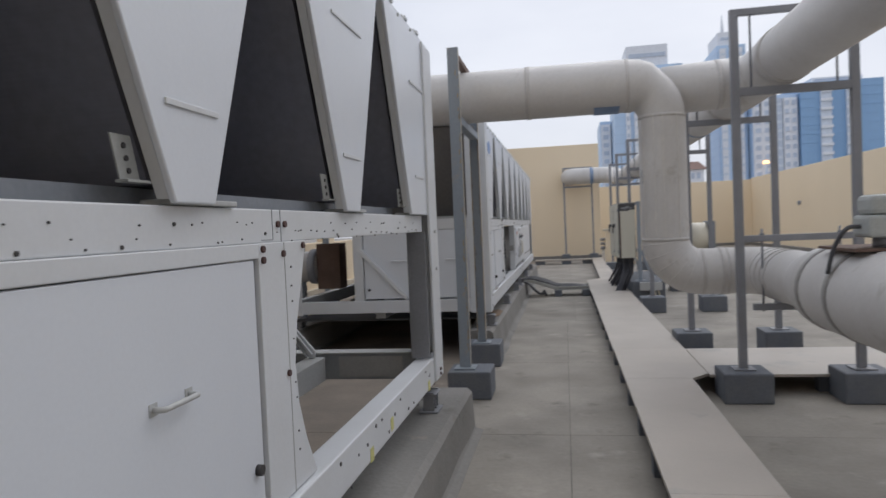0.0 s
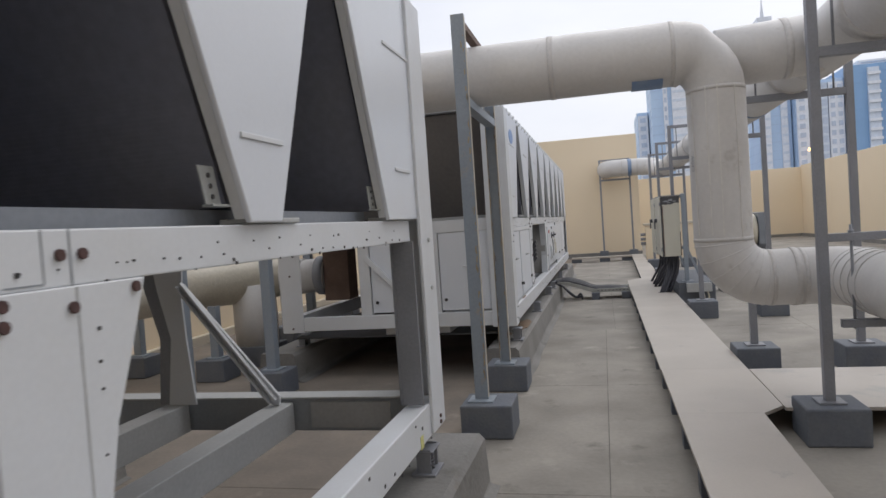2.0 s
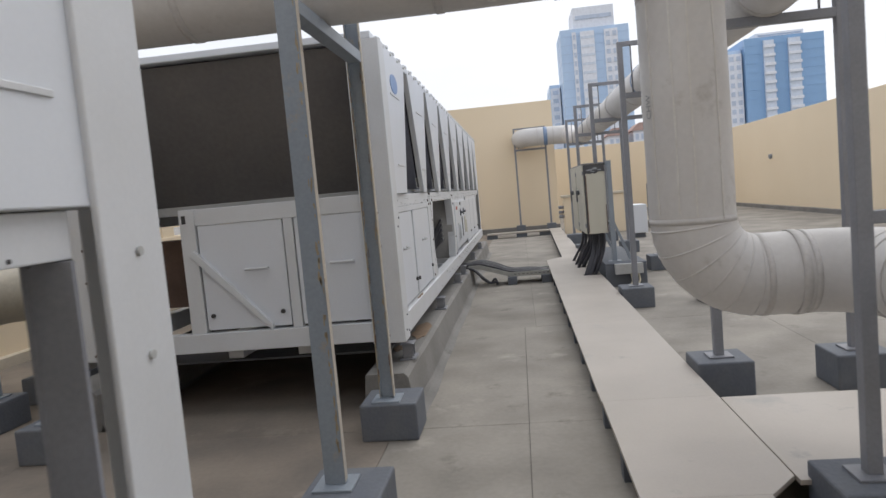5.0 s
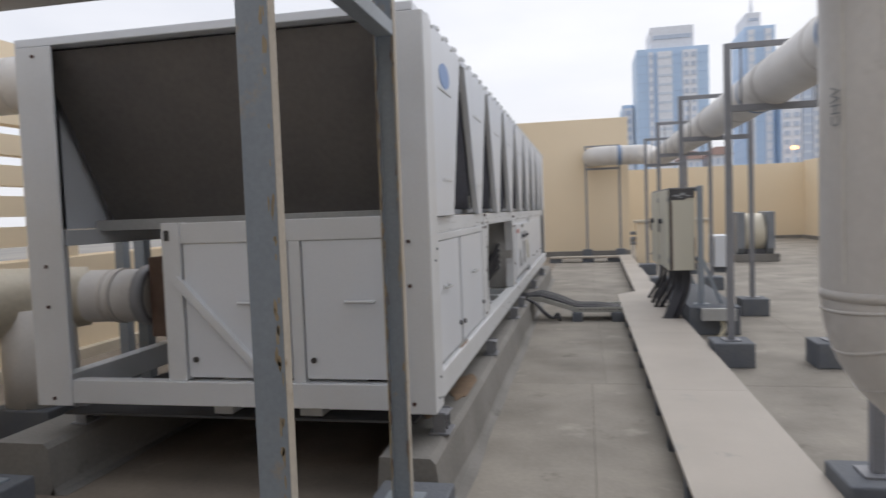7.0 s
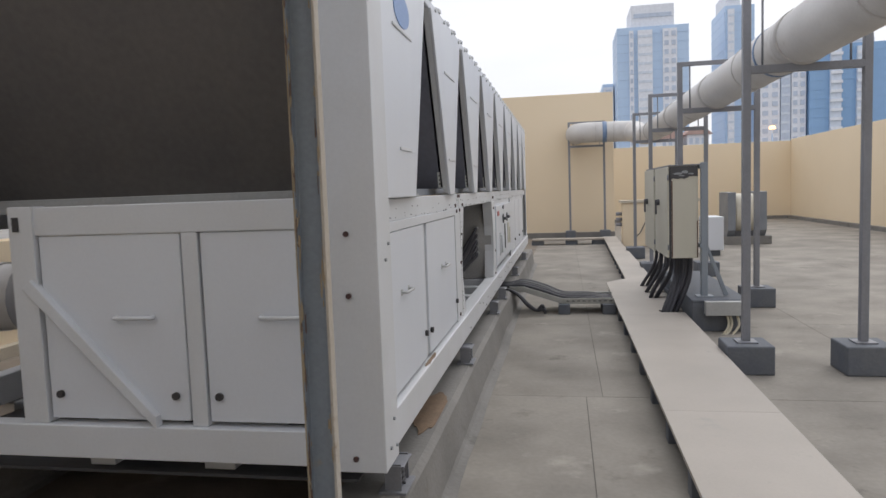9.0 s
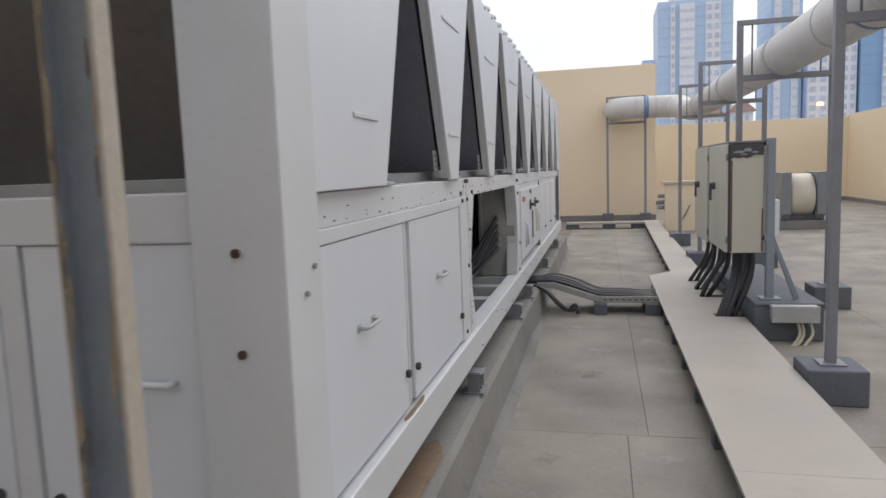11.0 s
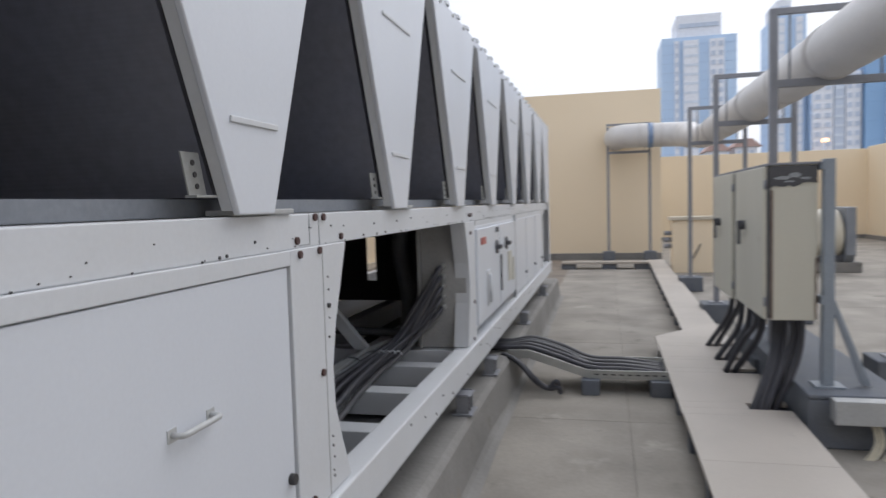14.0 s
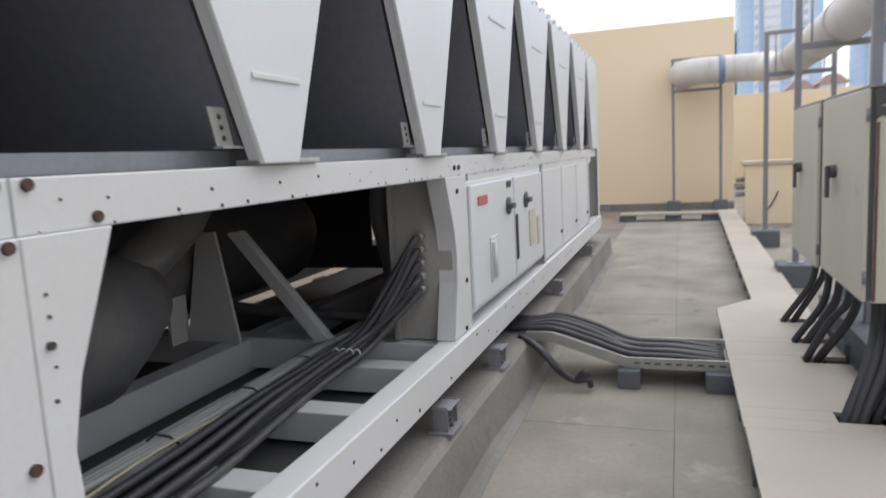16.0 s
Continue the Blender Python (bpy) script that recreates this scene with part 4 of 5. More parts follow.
band(main, (MAIN_X, 9.45, MAIN_Z), (0, 1, 0), 0.2215, 0.05, TAPE_BLUE)
band(main, (MAIN_X, 11.9, MAIN_Z), (0, 1, 0), 0.222, 0.05, TAPE_BLUE)
band(main, (1.0, 25.85, 3.09), (1, 0, 0), 0.298, 0.12, TAPE_BLUE)

DY, DX = 6.70, 0.87
drop = wobble_pipe([(-3.28, 9.1, 1.0), (-3.98, 9.1, 1.0), (-4.9, 7.85, 1.0), (-4.9, DY, 1.0), (-4.9, DY, 2.65), (DX, DY, 2.65), (DX, DY, 0.96), (1.68, DY, 0.96), (1.68, -9.5, 0.96)], R_PIPE, 0.30,
                   "pale insulated pipe crossing overhead, dropping, then running low", "chilled water pipes", 2.6, 0.235)
for p, d, r in (((1.33, DY, 0.96), (1, 0, 0), R_PIPE * 1.03),
                ((1.68, 4.3, 0.96), (0, 1, 0), R_PIPE * 1.03),
                ((-0.3, DY, 2.65), (1, 0, 0), 0.240), ((-1.6, DY, 2.65), (1, 0, 0), 0.240), ((-3.6, 9.1, 1.0), (1, 0, 0), R_PIPE * 1.05)):
    band(drop, p, d, r, 0.04)
for a in np.linspace(0.1, 1.45, 6):
    p = (DX + 0.30 - 0.30 * math.cos(a), DY, 0.96 + 0.30 - 0.30 * math.sin(a))
    band(drop, p, (math.sin(a), 0, -math.cos(a)), R_PIPE * 1.006, 0.010, PIPE)
# lapped edges of the wrapping, straight down the drop, with a smear of pale sealant beside them
for a, z0, z1 in ((-118, 1.02, 2.36), (-96, 1.28, 2.37), (-150, 1.30, 2.34), (-60, 1.26, 2.36)):
    bm = bmesh.new()
    rows = []
    for k in range(25):
        z = z0 + (z1 - z0) * k / 24
        if z < 1.26:
            continue
        t = math.radians(a + 1.5 * noise.noise(Vector((a, z * 2.0, 0))))
        w = math.radians(1.1 + 0.9 * noise.noise(Vector((z * 6.0, a, 2.0))))
        rows.append([bm.verts.new((DX + q * math.cos(t + e), DY + q * math.sin(t + e), z)) for q, e in ((R_PIPE - 0.01, -w), (R_PIPE + 0.0035, -w), (R_PIPE + 0.0035, w), (R_PIPE - 0.01, w))])
    for p, q in zip(rows, rows[1:]):
        for i in range(4):
            bm.faces.new((p[i], p[(i + 1) % 4], q[(i + 1) % 4], q[i]))
    bm.faces.new(rows[0])
    bm.faces.new(rows[-1][::-1])
    part("lap_seam", bm, SEALANT, drop, "pale sealant along the lapped cladding")
part("valve_jacket", tube(bmesh.new(), [(1.68, y, 0.96) for y in (5.42, 5.36, 5.12, 5.05, 4.0, 3.94, 3.70, 3.64)], [0.207, 0.215, 0.262, 0.270, 0.270, 0.262, 0.215, 0.207], 32), PIPE, drop, "swollen insulated valve jacket")
for y in (4.93, 4.46):
    band(drop, (1.68, y, 0.96), (0, 1, 0), 0.276, 0.06, PIPE_SHADE)
for y in (5.9, 6.02, 6.16, 6.3):
    band(drop, (1.68, y, 0.96), (0, 1, 0), R_PIPE * 1.03, 0.012, PIPE)
# painted letters that read up the drop
letters = bpy.data.curves.new("letters", "FONT")
letters.body, letters.size, letters.extrude, letters.align_y = "CHW", 0.048, 0.0006, "CENTER"
carrier = bpy.data.objects.new("letters", letters)
lettering = bpy.data.meshes.new_from_object(carrier)
bpy.data.objects.remove(carrier)
turn = math.radians(-156)
out = Vector((math.cos(turn), math.sin(turn), 0))
up_dir = Vector((0, 0, 1))
side_dir = out.cross(up_dir)
seat = Vector((DX, DY, 1.765)) + out * (R_PIPE + 0.006)
lettering.transform(Matrix.Translation(seat) @ Matrix((up_dir, side_dir, out)).transposed().to_4x4())
lettering.materials.clear()
lettering.materials.append(FLANGE)
ob = new("lettering", lettering)
ob.parent, ob.matrix_parent_inverse = drop, drop.matrix_basis.inverted()
tagged(ob, "black painted letters on the pipe")
bm = bmesh.new()
arc = [math.radians(v) for v in range(-125, -54, 7)]
prism(bm, [(DY + r * math.cos(v), 2.65 + r * math.sin(v)) for r, vs in ((0.2415, arc), (0.2385, arc[::-1])) for v in vs], "x", 0.28, 0.50)
part("flow_label", bm, TAPE_BLUE, drop, "dark blue flow label under the pipe")
part("foot", tube(bmesh.new(), [(-4.12, 8.80, 0.235), (-4.12, 8.80, 0.55), (-4.13, 8.80, 0.95)], [0.25, 0.26, 0.25], 24), PIPE, drop, "clad foot under the low pipe")
wrap_path = curve_path([(-3.92, 9.1, 1.0), (-4.17, 8.84, 1.0), (-4.52, 8.36, 0.99), (-4.78, 7.96, 0.99), (-4.88, 7.6, 0.98), (-4.9, 7.25, 0.98), (-4.9, 6.98, 1.0)], 8)
part("wrap", tube(bmesh.new(), wrap_path, [0.235 + 0.03 * math.sin(math.pi * k / (len(wrap_path) - 1)) + 0.014 * noise.noise(p * 5.0) for k, p in enumerate(wrap_path)], 28), PIPE_WRAP, drop, "baggy yellowed plastic wrapping")
part("flange", tube(bmesh.new(), [(-3.39, 9.1, 1.0), (-3.29, 9.1, 1.0)], 0.235, 20), STEEL, drop, "dark pipe flange")
part("end_box", B(-3.28, -2.96, 8.96, 9.25, 0.70, 1.30), RUST, drop, "rusty brown cooler end box", 0.01)
cross = wobble_pipe([(0.93, 6.95, 2.62), (MAIN_X - 0.05, 6.95, 2.66)], 0.22, 0.3,
                    "pale insulated pipe stub joining the overhead main pipe", "chilled water pipes")
band(cross, (1.4, 6.95, 2.645), (1, 0, 0.05), 0.226, 0.05)
upper_left = wobble_pipe([(-5.94, 9.5, 2.78), (-4.45, 9.5, 2.78), (-4.45, 14.5, 2.78)], 0.24, 0.35, "pale insulated pipe running high behind the chiller", "chilled water pipes")

for y, x0, x1, low in ((3.0, 1.29, 2.17, 2.37), (5.97, 1.325, 2.18, 2.37), (7.93, 1.28, 2.15, 2.40), (11.31, 1.285, 2.17, 2.40), (14.42, 1.27, 2.17, 2.41), (17.4, 1.27, 2.15, 2.41), (20.40, 1.30, 2.15, 2.41)):
    pipe_stand(x0, x1, y, low, 2.985, 1.235 if y < 6 else None)
    concrete_block(x0, y, 0.36)
    concrete_block(x1, y, 0.36)
pipe_stand(0.0, 1.01, 26.3, 2.70, 3.40)
concrete_block(0.0, 26.3, 0.30)
concrete_block(1.01, 26.3, 0.30)
actuator = thing("valve_actuator", (1.68, 4.36, 1.225), "grey electric valve actuator on the insulated low pipe", "valve actuator")
part("mounting_plate", B(1.50, 1.86, 4.25, 4.80, 1.225, 1.243), RUST, actuator, "dark weathered mounting plate", 0.003)
part("neck", tube(bmesh.new(), [(1.68, 4.36, 1.243), (1.68, 4.36, 1.30)], 0.05, 16), STEEL, actuator)
part("housing", B(1.57, 1.80, 4.24, 4.48, 1.30, 1.42), ACTUATOR, actuator, "pale grey cast housing", 0.02)
part("cover", B(1.585, 1.785, 4.255, 4.465, 1.42, 1.53), ACTUATOR, actuator, "pale grey domed cover", 0.03)
part("conduit", tube(bmesh.new(), curve_path([(1.57, 4.36, 1.36), (1.50, 4.36, 1.35), (1.45, 4.40, 1.25), (1.43, 4.45, 1.10)], 6), 0.012, 8), BLACK, actuator, "black flexible conduit")
# short props under the low pipe
for x, y in ((1.68, 3.3), (1.68, 2.0)):
    t = thing("pipe_prop", (x, y, 0.0), "short grey steel prop under the low pipe", "pipe prop", "low pipe props")
    part("leg", B(x - 0.03, x + 0.03, y - 0.03, y + 0.03, 0.0, 0.72), STEEL, t, "", 0.003)
    part("saddle", B(x - 0.15, x + 0.15, y - 0.04, y + 0.04, 0.72, 0.755), STEEL, t, "", 0.003)


def pipe_post(x, y, top, block=True, bar_to=None, w=0.048, face=1, deep=0.0):
    """A painted channel post on a block."""
    t = thing("pipe_post", (x, y, 0.235 if block else 0), "blue-grey painted steel post, chipped and stained, beside the chillers", "post", "blue-grey pipe posts")
    z0 = 0.235 if block else 0.0
    bm = bmesh.new()
    th, deep = 0.008, deep or w
    prism(bm, [(x + a * w + c * th, y + face * (b * deep + d * th)) for a, b, c, d in ((-1, -1, 0, 0), (1, -1, 0, 0), (1, 1, 0, 0), (1, 1, -1, 0), (1, -1, -1, 1), (-1, -1, 1, 1), (-1, 1, 1, 0), (-1, 1, 0, 0))], "z", z0 + 0.012, top)
    part("channel", bm, POST, t, "", 0.003)
    part("foot_plate", B(x - 0.09, x + 0.09, y - 0.09, y + 0.09, z0, z0 + 0.012), POST, t, "", 0.002)
    if bar_to:
        part("carrier_bar", B(x - 0.04, x + 0.04, y + w, bar_to - w, 2.335, 2.40), POST, t, "", 0.003)
        part("top_bar", B(x - 0.03, x + 0.03, y + w, bar_to - w, 2.90, 2.95), RUST, t, "", 0.003)
    return t


def wear(post, x, y, w, deep, top, front):
    """Bare cream side, and paint chipped to rust along the outer edge."""
    part("worn_side", B(x + w, x + w + 0.0015, y - deep, y + deep, 0.26, top - 0.02), WORN, post, "cream side with worn paint")
    if front:
        for k in range(60):
            z = 0.35 + (top - 0.5) * random.random()
            a, h = random.uniform(0.002, 0.008), random.uniform(0.008, 0.035)
            cx = x + w - 0.004 - abs(random.gauss(0, 0.007)) - a
            bm = bmesh.new()
            ring = [(cx + a * random.uniform(0.5, 1.1) * math.cos(q), z + h * random.uniform(0.5, 1.1) * math.sin(q)) for q in np.linspace(0, 2 * math.pi, 10)[:-1]]
            prism(bm, ring, "y", y - deep - 0.0012, y - deep + 0.001)
            part("rust_chip", bm, CHIP, post)
    else:
        for k in range(110):
            z = 0.35 + (top - 0.5) * random.random()
            sx = random.choice((-1, -1, 1))
            a, h = random.uniform(0.001, 0.0045), random.uniform(0.006, 0.05)
            cx = x + sx * (w - 0.004 - abs(random.gauss(0, 0.005)))
            bm = bmesh.new()
            ring = [(cx + a * random.uniform(0.4, 1.2) * math.cos(q), z + h * random.uniform(0.4, 1.2) * math.sin(q)) for q in np.linspace(0, 2 * math.pi, 10)[:-1]]
            lift = 0.0018 + 0.00001 * k
            prism(bm, ring, "y", y - deep - lift, y - deep)
            part("rust_chip", bm, CHIP if k % 3 else RUST, post)
        for sx, m in ((-1, CHIP), (1, WORN)):
            part("worn_edge", B(x + sx * w - 0.006 * (sx > 0), x + sx * w + 0.004 * (sx < 0), y - deep - 0.0015, y - deep, 0.26, top - 0.02), m, post)


wear(pipe_post(-0.898, 6.085, 2.97, True, 7.365, 0.047, 1, 0.020), -0.898, 6.085, 0.047, 0.020, 2.97, True)
wear(pipe_post(-0.907, 7.355, 2.62, True, None, 0.046, -1, 0.018), -0.907, 7.355, 0.046, 0.018, 2.62, False)
concrete_block(-0.85, 6.10, 0.365)
concrete_block(-0.89, 7.42, 0.36)
for x, y in ((-3.14, 7.28), (-4.15, 7.95), (-5.3, 8.2)):
    pipe_post(x, y, 2.44 if x > -4 else 0.80)
    concrete_block(x, y, 0.34)
pipe_post(-3.79, 6.86, 2.40, False)
pipe_post(-3.72, 9.52, 2.25)
concrete_block(-3.72, 9.52, 0.30)
pipe_post(-4.42, 10.2, 2.535)
concrete_block(-4.42, 10.2, 0.34)
concrete_block(-4.12, 8.80, 0.52, 0.235)
pipe_post(-4.45, 12.6, 2.535)
concrete_block(-4.45, 12.6, 0.34)

# ---------------------------------------------------------------- covered cable trench boards
walkway = thing("cable_tray_cover", (0.8, 10, 0), "long cream cable tray cover raised on small dark blocks", "cable tray")


def cover_piece(outline):
    bm = bmesh.new()
    prism(bm, outline, "z", 0.142, 0.165)
    part("cover_board", bm, COVER, walkway, "", 0.0015)


G = 0.0009
for k in range(7):
    a = 5.98 - 2.4 * (k + 1)
    cover_piece([(0.42, a + G), (0.945, a + G), (0.945, a + 2.4 - G), (0.42, a + 2.4 - G)])
cover_piece([(0.42, 5.98 + G), (0.95, 5.98 + G), (1.095, 6.15), (1.095, 7.30), (0.42, 7.30)])
for a, b in ((7.30, 9.7), (9.7, 12.1), (12.1, 12.92)):
    cover_piece([(0.415, a + G), (1.095, a + G), (1.095, b - G), (0.415, b - G)])
# the board with slots for the cables
slots = ((13.06, 13.20), (14.03, 14.17), (14.47, 14.59), (15.05, 15.17))
edges = [12.92] + [v for s in slots for v in s] + [15.48]
for k in range(0, len(edges), 2):
    cover_piece([(0.41, edges[k] + (G if k == 0 else 0)), (1.095, edges[k] + (G if k == 0 else 0)), (1.095, edges[k + 1]), (0.41, edges[k + 1])])
for a, b in slots:
    cover_piece([(0.41, a + 0.001), (0.84, a + 0.001), (0.84, b - 0.001), (0.41, b - 0.001)])
cover_piece([(0.405, 15.48 + G), (1.10, 15.48 + G), (1.10, 16.40), (0.71, 15.88)])
fa, fb = (0.71, 1.10), (0.86, 1.20)
for k in range(4):
    u, w = k / 4, (k + 1) / 4
    y0, y1 = 15.88 + 8.72 * u, 15.88 + 8.72 * w
    cover_piece([(fa[0] + (fb[0] - fa[0]) * u, y0 + G), (fa[1] + (fb[1] - fa[1]) * u, y0 + G + (0.52 if k == 0 else 0)),
                 (fa[1] + (fb[1] - fa[1]) * w, y1 - G), (fa[0] + (fb[0] - fa[0]) * w, y1 - G)])
for k in range(3):
    x0 = 1.10 + 2.3 * k
    cover_piece([(x0 + G, 6.10), (x0 + 2.3 - G, 6.10), (x0 + 2.3 - G, 7.26), (x0 + G, 7.26)])
for y0, y1 in ((-10.0, 5.9), (7.4, 12.9), (13.3, 13.95)):
    part("tray_side", B(0.49, 0.505, y0, y1, 0.06, 0.142), FLANGE, walkway, "dark tray under the boards")
    part("tray_side", B(0.885, 0.90, y0, y1, 0.06, 0.142), FLANGE, walkway)
part("cross_tray", B(-1.05, 0.86, 24.05, 24.45, 0.12, 0.165), COVER, walkway, "cream tray cover running along the far wall", 0.004)
for x in (-0.9, 0.0, 0.7):
    part("support", B(x - 0.16, x + 0.16, 24.1, 24.4, -0.004, 0.12), BLOCK, walkway, "dark support block")
sup = mesh_of("support", box(bmesh.new(), -0.05, 0.05, -0.05, 0.05, -0.004, 0.142), BLOCK)
ys = [-9.5 + 0.765 * k for k in range(32)] + [15.2]
for y in ys:
    for x in (0.475, 0.89 if y < 6 else 1.035):
        ob = new("support", sup)
        ob.parent, ob.matrix_parent_inverse = walkway, walkway.matrix_basis.inverted()
        ob.location = (x, y, 0)
for k in range(12):
    y = 16.4 + 0.70 * k
    for x in (0.055, 0.32):
        ob = new("support", sup)
        ob.parent, ob.matrix_parent_inverse = walkway, walkway.matrix_basis.inverted()
        ob.location = (0.72 + 0.15 * (y - 15.88) / 8.72 + x, y, 0)
for x in (2.0, 3.3, 4.6):
    for y in (6.25, 7.1):
        ob = new("support", sup)
        ob.parent, ob.matrix_parent_inverse = walkway, walkway.matrix_basis.inverted()
        ob.location = (x, y, 0)

# ladder tray with cables from the chiller to the boards
tray = thing("cable_ladder", (-0.1, 14.4, 0.0), "galvanised perforated cable tray on dark blocks with black cables", "cable tray")
for y in (14.12, 14.62):
    bm = bmesh.new()
    prism(bm, [(0.47, 0.12), (-0.15, 0.12), (-0.62, 0.27), (-0.80, 0.28), (-0.80, 0.34), (-0.62, 0.34), (-0.15, 0.19), (0.47, 0.19)], "y", y, y + 0.012)
    rail = part("side_rail", bm, GALV, tray, "galvanised slotted side rail", 0.002)
    for k in range(9):
        x = -0.10 + 0.064 * k
        part("slot", B(x, x + 0.036, y - 0.002, y, 0.15, 0.16), HOLE, rail)
bm = bmesh.new()
prism(bm, [(0.47, 0.125), (-0.15, 0.125), (-0.62, 0.275), (-0.80, 0.285), (-0.80, 0.29), (-0.62, 0.282), (-0.15, 0.132), (0.47, 0.132)], "y", 14.132, 14.62)
part("bed", bm, GALV, tray, "galvanised tray bed")
for k in range(6):
    y = 14.19 + 0.062 * k
    bm = tube(bmesh.new(), curve_path([(-0.98, y + 0.05, 0.33), (-0.80, y + 0.02, 0.335), (-0.62, y, 0.345 + 0.012 * (k % 3)), (-0.38, y, 0.275 + 0.015 * (k % 3)), (-0.14, y, 0.195 + 0.014 * (k % 2)), (0.15, y, 0.185 + 0.012 * (k % 2)), (0.45, y, 0.160)], 6), 0.021, 8)
    part("cable", bm, SHEATH if k in (0, 1, 4) else CABLE, tray, "black power cable")
for k in range(2):
    bm = tube(bmesh.new(), curve_path([(-0.84, 14.10, 0.31), (-0.70, 14.02 - 0.03 * k, 0.27), (-0.56, 13.98, 0.14 - 0.02 * k), (-0.46, 13.97, 0.07), (-0.37 - 0.02 * k, 13.96, 0.08 + 0.05 * k), (-0.36, 13.98, 0.03)], 8), 0.019, 8)
    part("loose_cable", bm, SHEATH, tray, "loose black cable end")
for x0, x1 in ((-0.20, -0.06), (0.33, 0.49)):
    part("support_block", B(x0, x1, 14.05, 14.6, 0, 0.12), BLOCK, tray, "dark grey support block", 0.005)

tray.location = (-0.16, 14.18, 0.0)

# ---------------------------------------------------------------- electrical cabinets
plinth = thing("equipment_plinth", (1.41, 14.07, 0), "dark grey painted concrete plinth under the electrical cabinets", "plinth")
part("body", B(1.13, 1.69, 12.84, 15.30, 0, 0.305), BLOCK, plinth, "", 0.012)
part("capping", B(1.127, 1.693, 12.837, 15.303, 0.305, 0.335), BLOCK, plinth, "", 0.01)
rack = thing("cabinet_rack", (1.28, 14.0, 0.335), "grey steel rack that carries the electrical cabinets", "rack")
for y in (13.06, 15.16):
    part("upright", B(1.26, 1.325, y - 0.035, y + 0.035, 0.345, 1.765), POST, rack, "", 0.004)
    part("foot_plate", B(1.21, 1.38, y - 0.08, y + 0.08, 0.335, 0.347), POST, rack)
    bm = bmesh.new()
    prism(bm, [(1.325, 0.90), (1.325, 0.81), (1.49, 0.347), (1.54, 0.347)], "y", y - 0.02, y + 0.02)
    part("strut", bm, POST, rack, "", 0.003)
for z in (0.86, 1.70):
    part("cross_rail", B(1.245, 1.26, 13.02, 15.2, z, z + 0.05), POST, rack)


def cabinet(y0, y1, z0, z1):
    x0, x1 = 0.92, 1.235
    t = thing("electrical_cabinet", (1.08, (y0 + y1) / 2, z0), "cream steel electrical cabinet with black lever handle and rust-streaked edges", "cabinet", "electrical cabinets")
    part("body", B(x0 + 0.042, x1, y0, y1, z0, z1), CABINET, t, "", 0.006)
    door = part("door", B(x0, x0 + 0.02, y0 + 0.005, y1 - 0.005, z0 + 0.005, z1 - 0.005), CABINET, t, "cream cabinet door", 0.006)
    part("gasket", B(x0 + 0.02, x0 + 0.042, y0 + 0.006, y1 - 0.012, z0 + 0.012, z1 - 0.012), BLACK, t, "dark door gasket")
    yc, zc = y0 + 0.62 * (y1 - y0), z0 + 0.6 * (z1 - z0)
    bm = rod((x0, yc, zc), (x0 - 0.03, yc, zc), 0.035, 14)
    box(bm, x0 - 0.05, x0 - 0.03, yc - 0.02, yc + 0.02, zc - 0.14, zc + 0.03)
    part("handle", bm, BLACK, door, "black lever handle", 0.004)
    for z in (z0 + 0.12, z1 - 0.12):
        part("hinge", rod((x0 + 0.008, y0 - 0.004, z - 0.03), (x0 + 0.008, y0 - 0.004, z + 0.03), 0.009, 8), STEEL, door)
    part("top_cap", B(x0 + 0.02, x1 + 0.015, y0 - 0.012, y1 + 0.012, z1, z1 + 0.015), STEEL, t, "dark weathered top sheet", 0.002)
    return t


cab_a = cabinet(13.06, 14.06, 0.75, 1.735)
low_edge = [(0.955 + 0.0277 * k, 1.605 + 0.022 * noise.noise(Vector((k * 0.9, 4.2, 0.3))) + (0.018 if k > 6 else 0)) for k in range(11)]
bm = bmesh.new()
prism(bm, low_edge + [(1.232, 1.73), (0.955, 1.73)], "y", 13.054, 13.0595)
part("peeled_strip", bm, CABLE, cab_a, "dark torn strip of old label")
for cx, cz, rx, rz in ((1.03, 1.655, 0.045, 0.012), (1.10, 1.672, 0.035, 0.016), (1.16, 1.65, 0.03, 0.008), (1.07, 1.632, 0.03, 0.006)):
    bm = bmesh.new()
    prism(bm, [(cx + rx * (1 + 0.5 * noise.noise(Vector((q * 1.7, cx * 9, 0)))) * math.cos(q), cz + rz * (1 + 0.6 * noise.noise(Vector((q * 2.3, cz * 9, 5)))) * math.sin(q)) for q in np.linspace(0, 2 * math.pi, 15)[:-1]], "y", 13.051, 13.0545)
    part("torn_label", bm, FLANGE, cab_a, "torn pale label remains")
part("rust_edge", B(0.9625, 0.974, 13.052, 13.0595, 0.76, 1.58), RUST, cab_a, "rust along the cabinet edge")
part("rust_edge", B(1.222, 1.232, 13.053, 13.0595, 0.76, 1.15), RUST, cab_a, "rust along the cabinet edge")
cab_b = cabinet(14.20, 15.15, 0.72, 1.735)


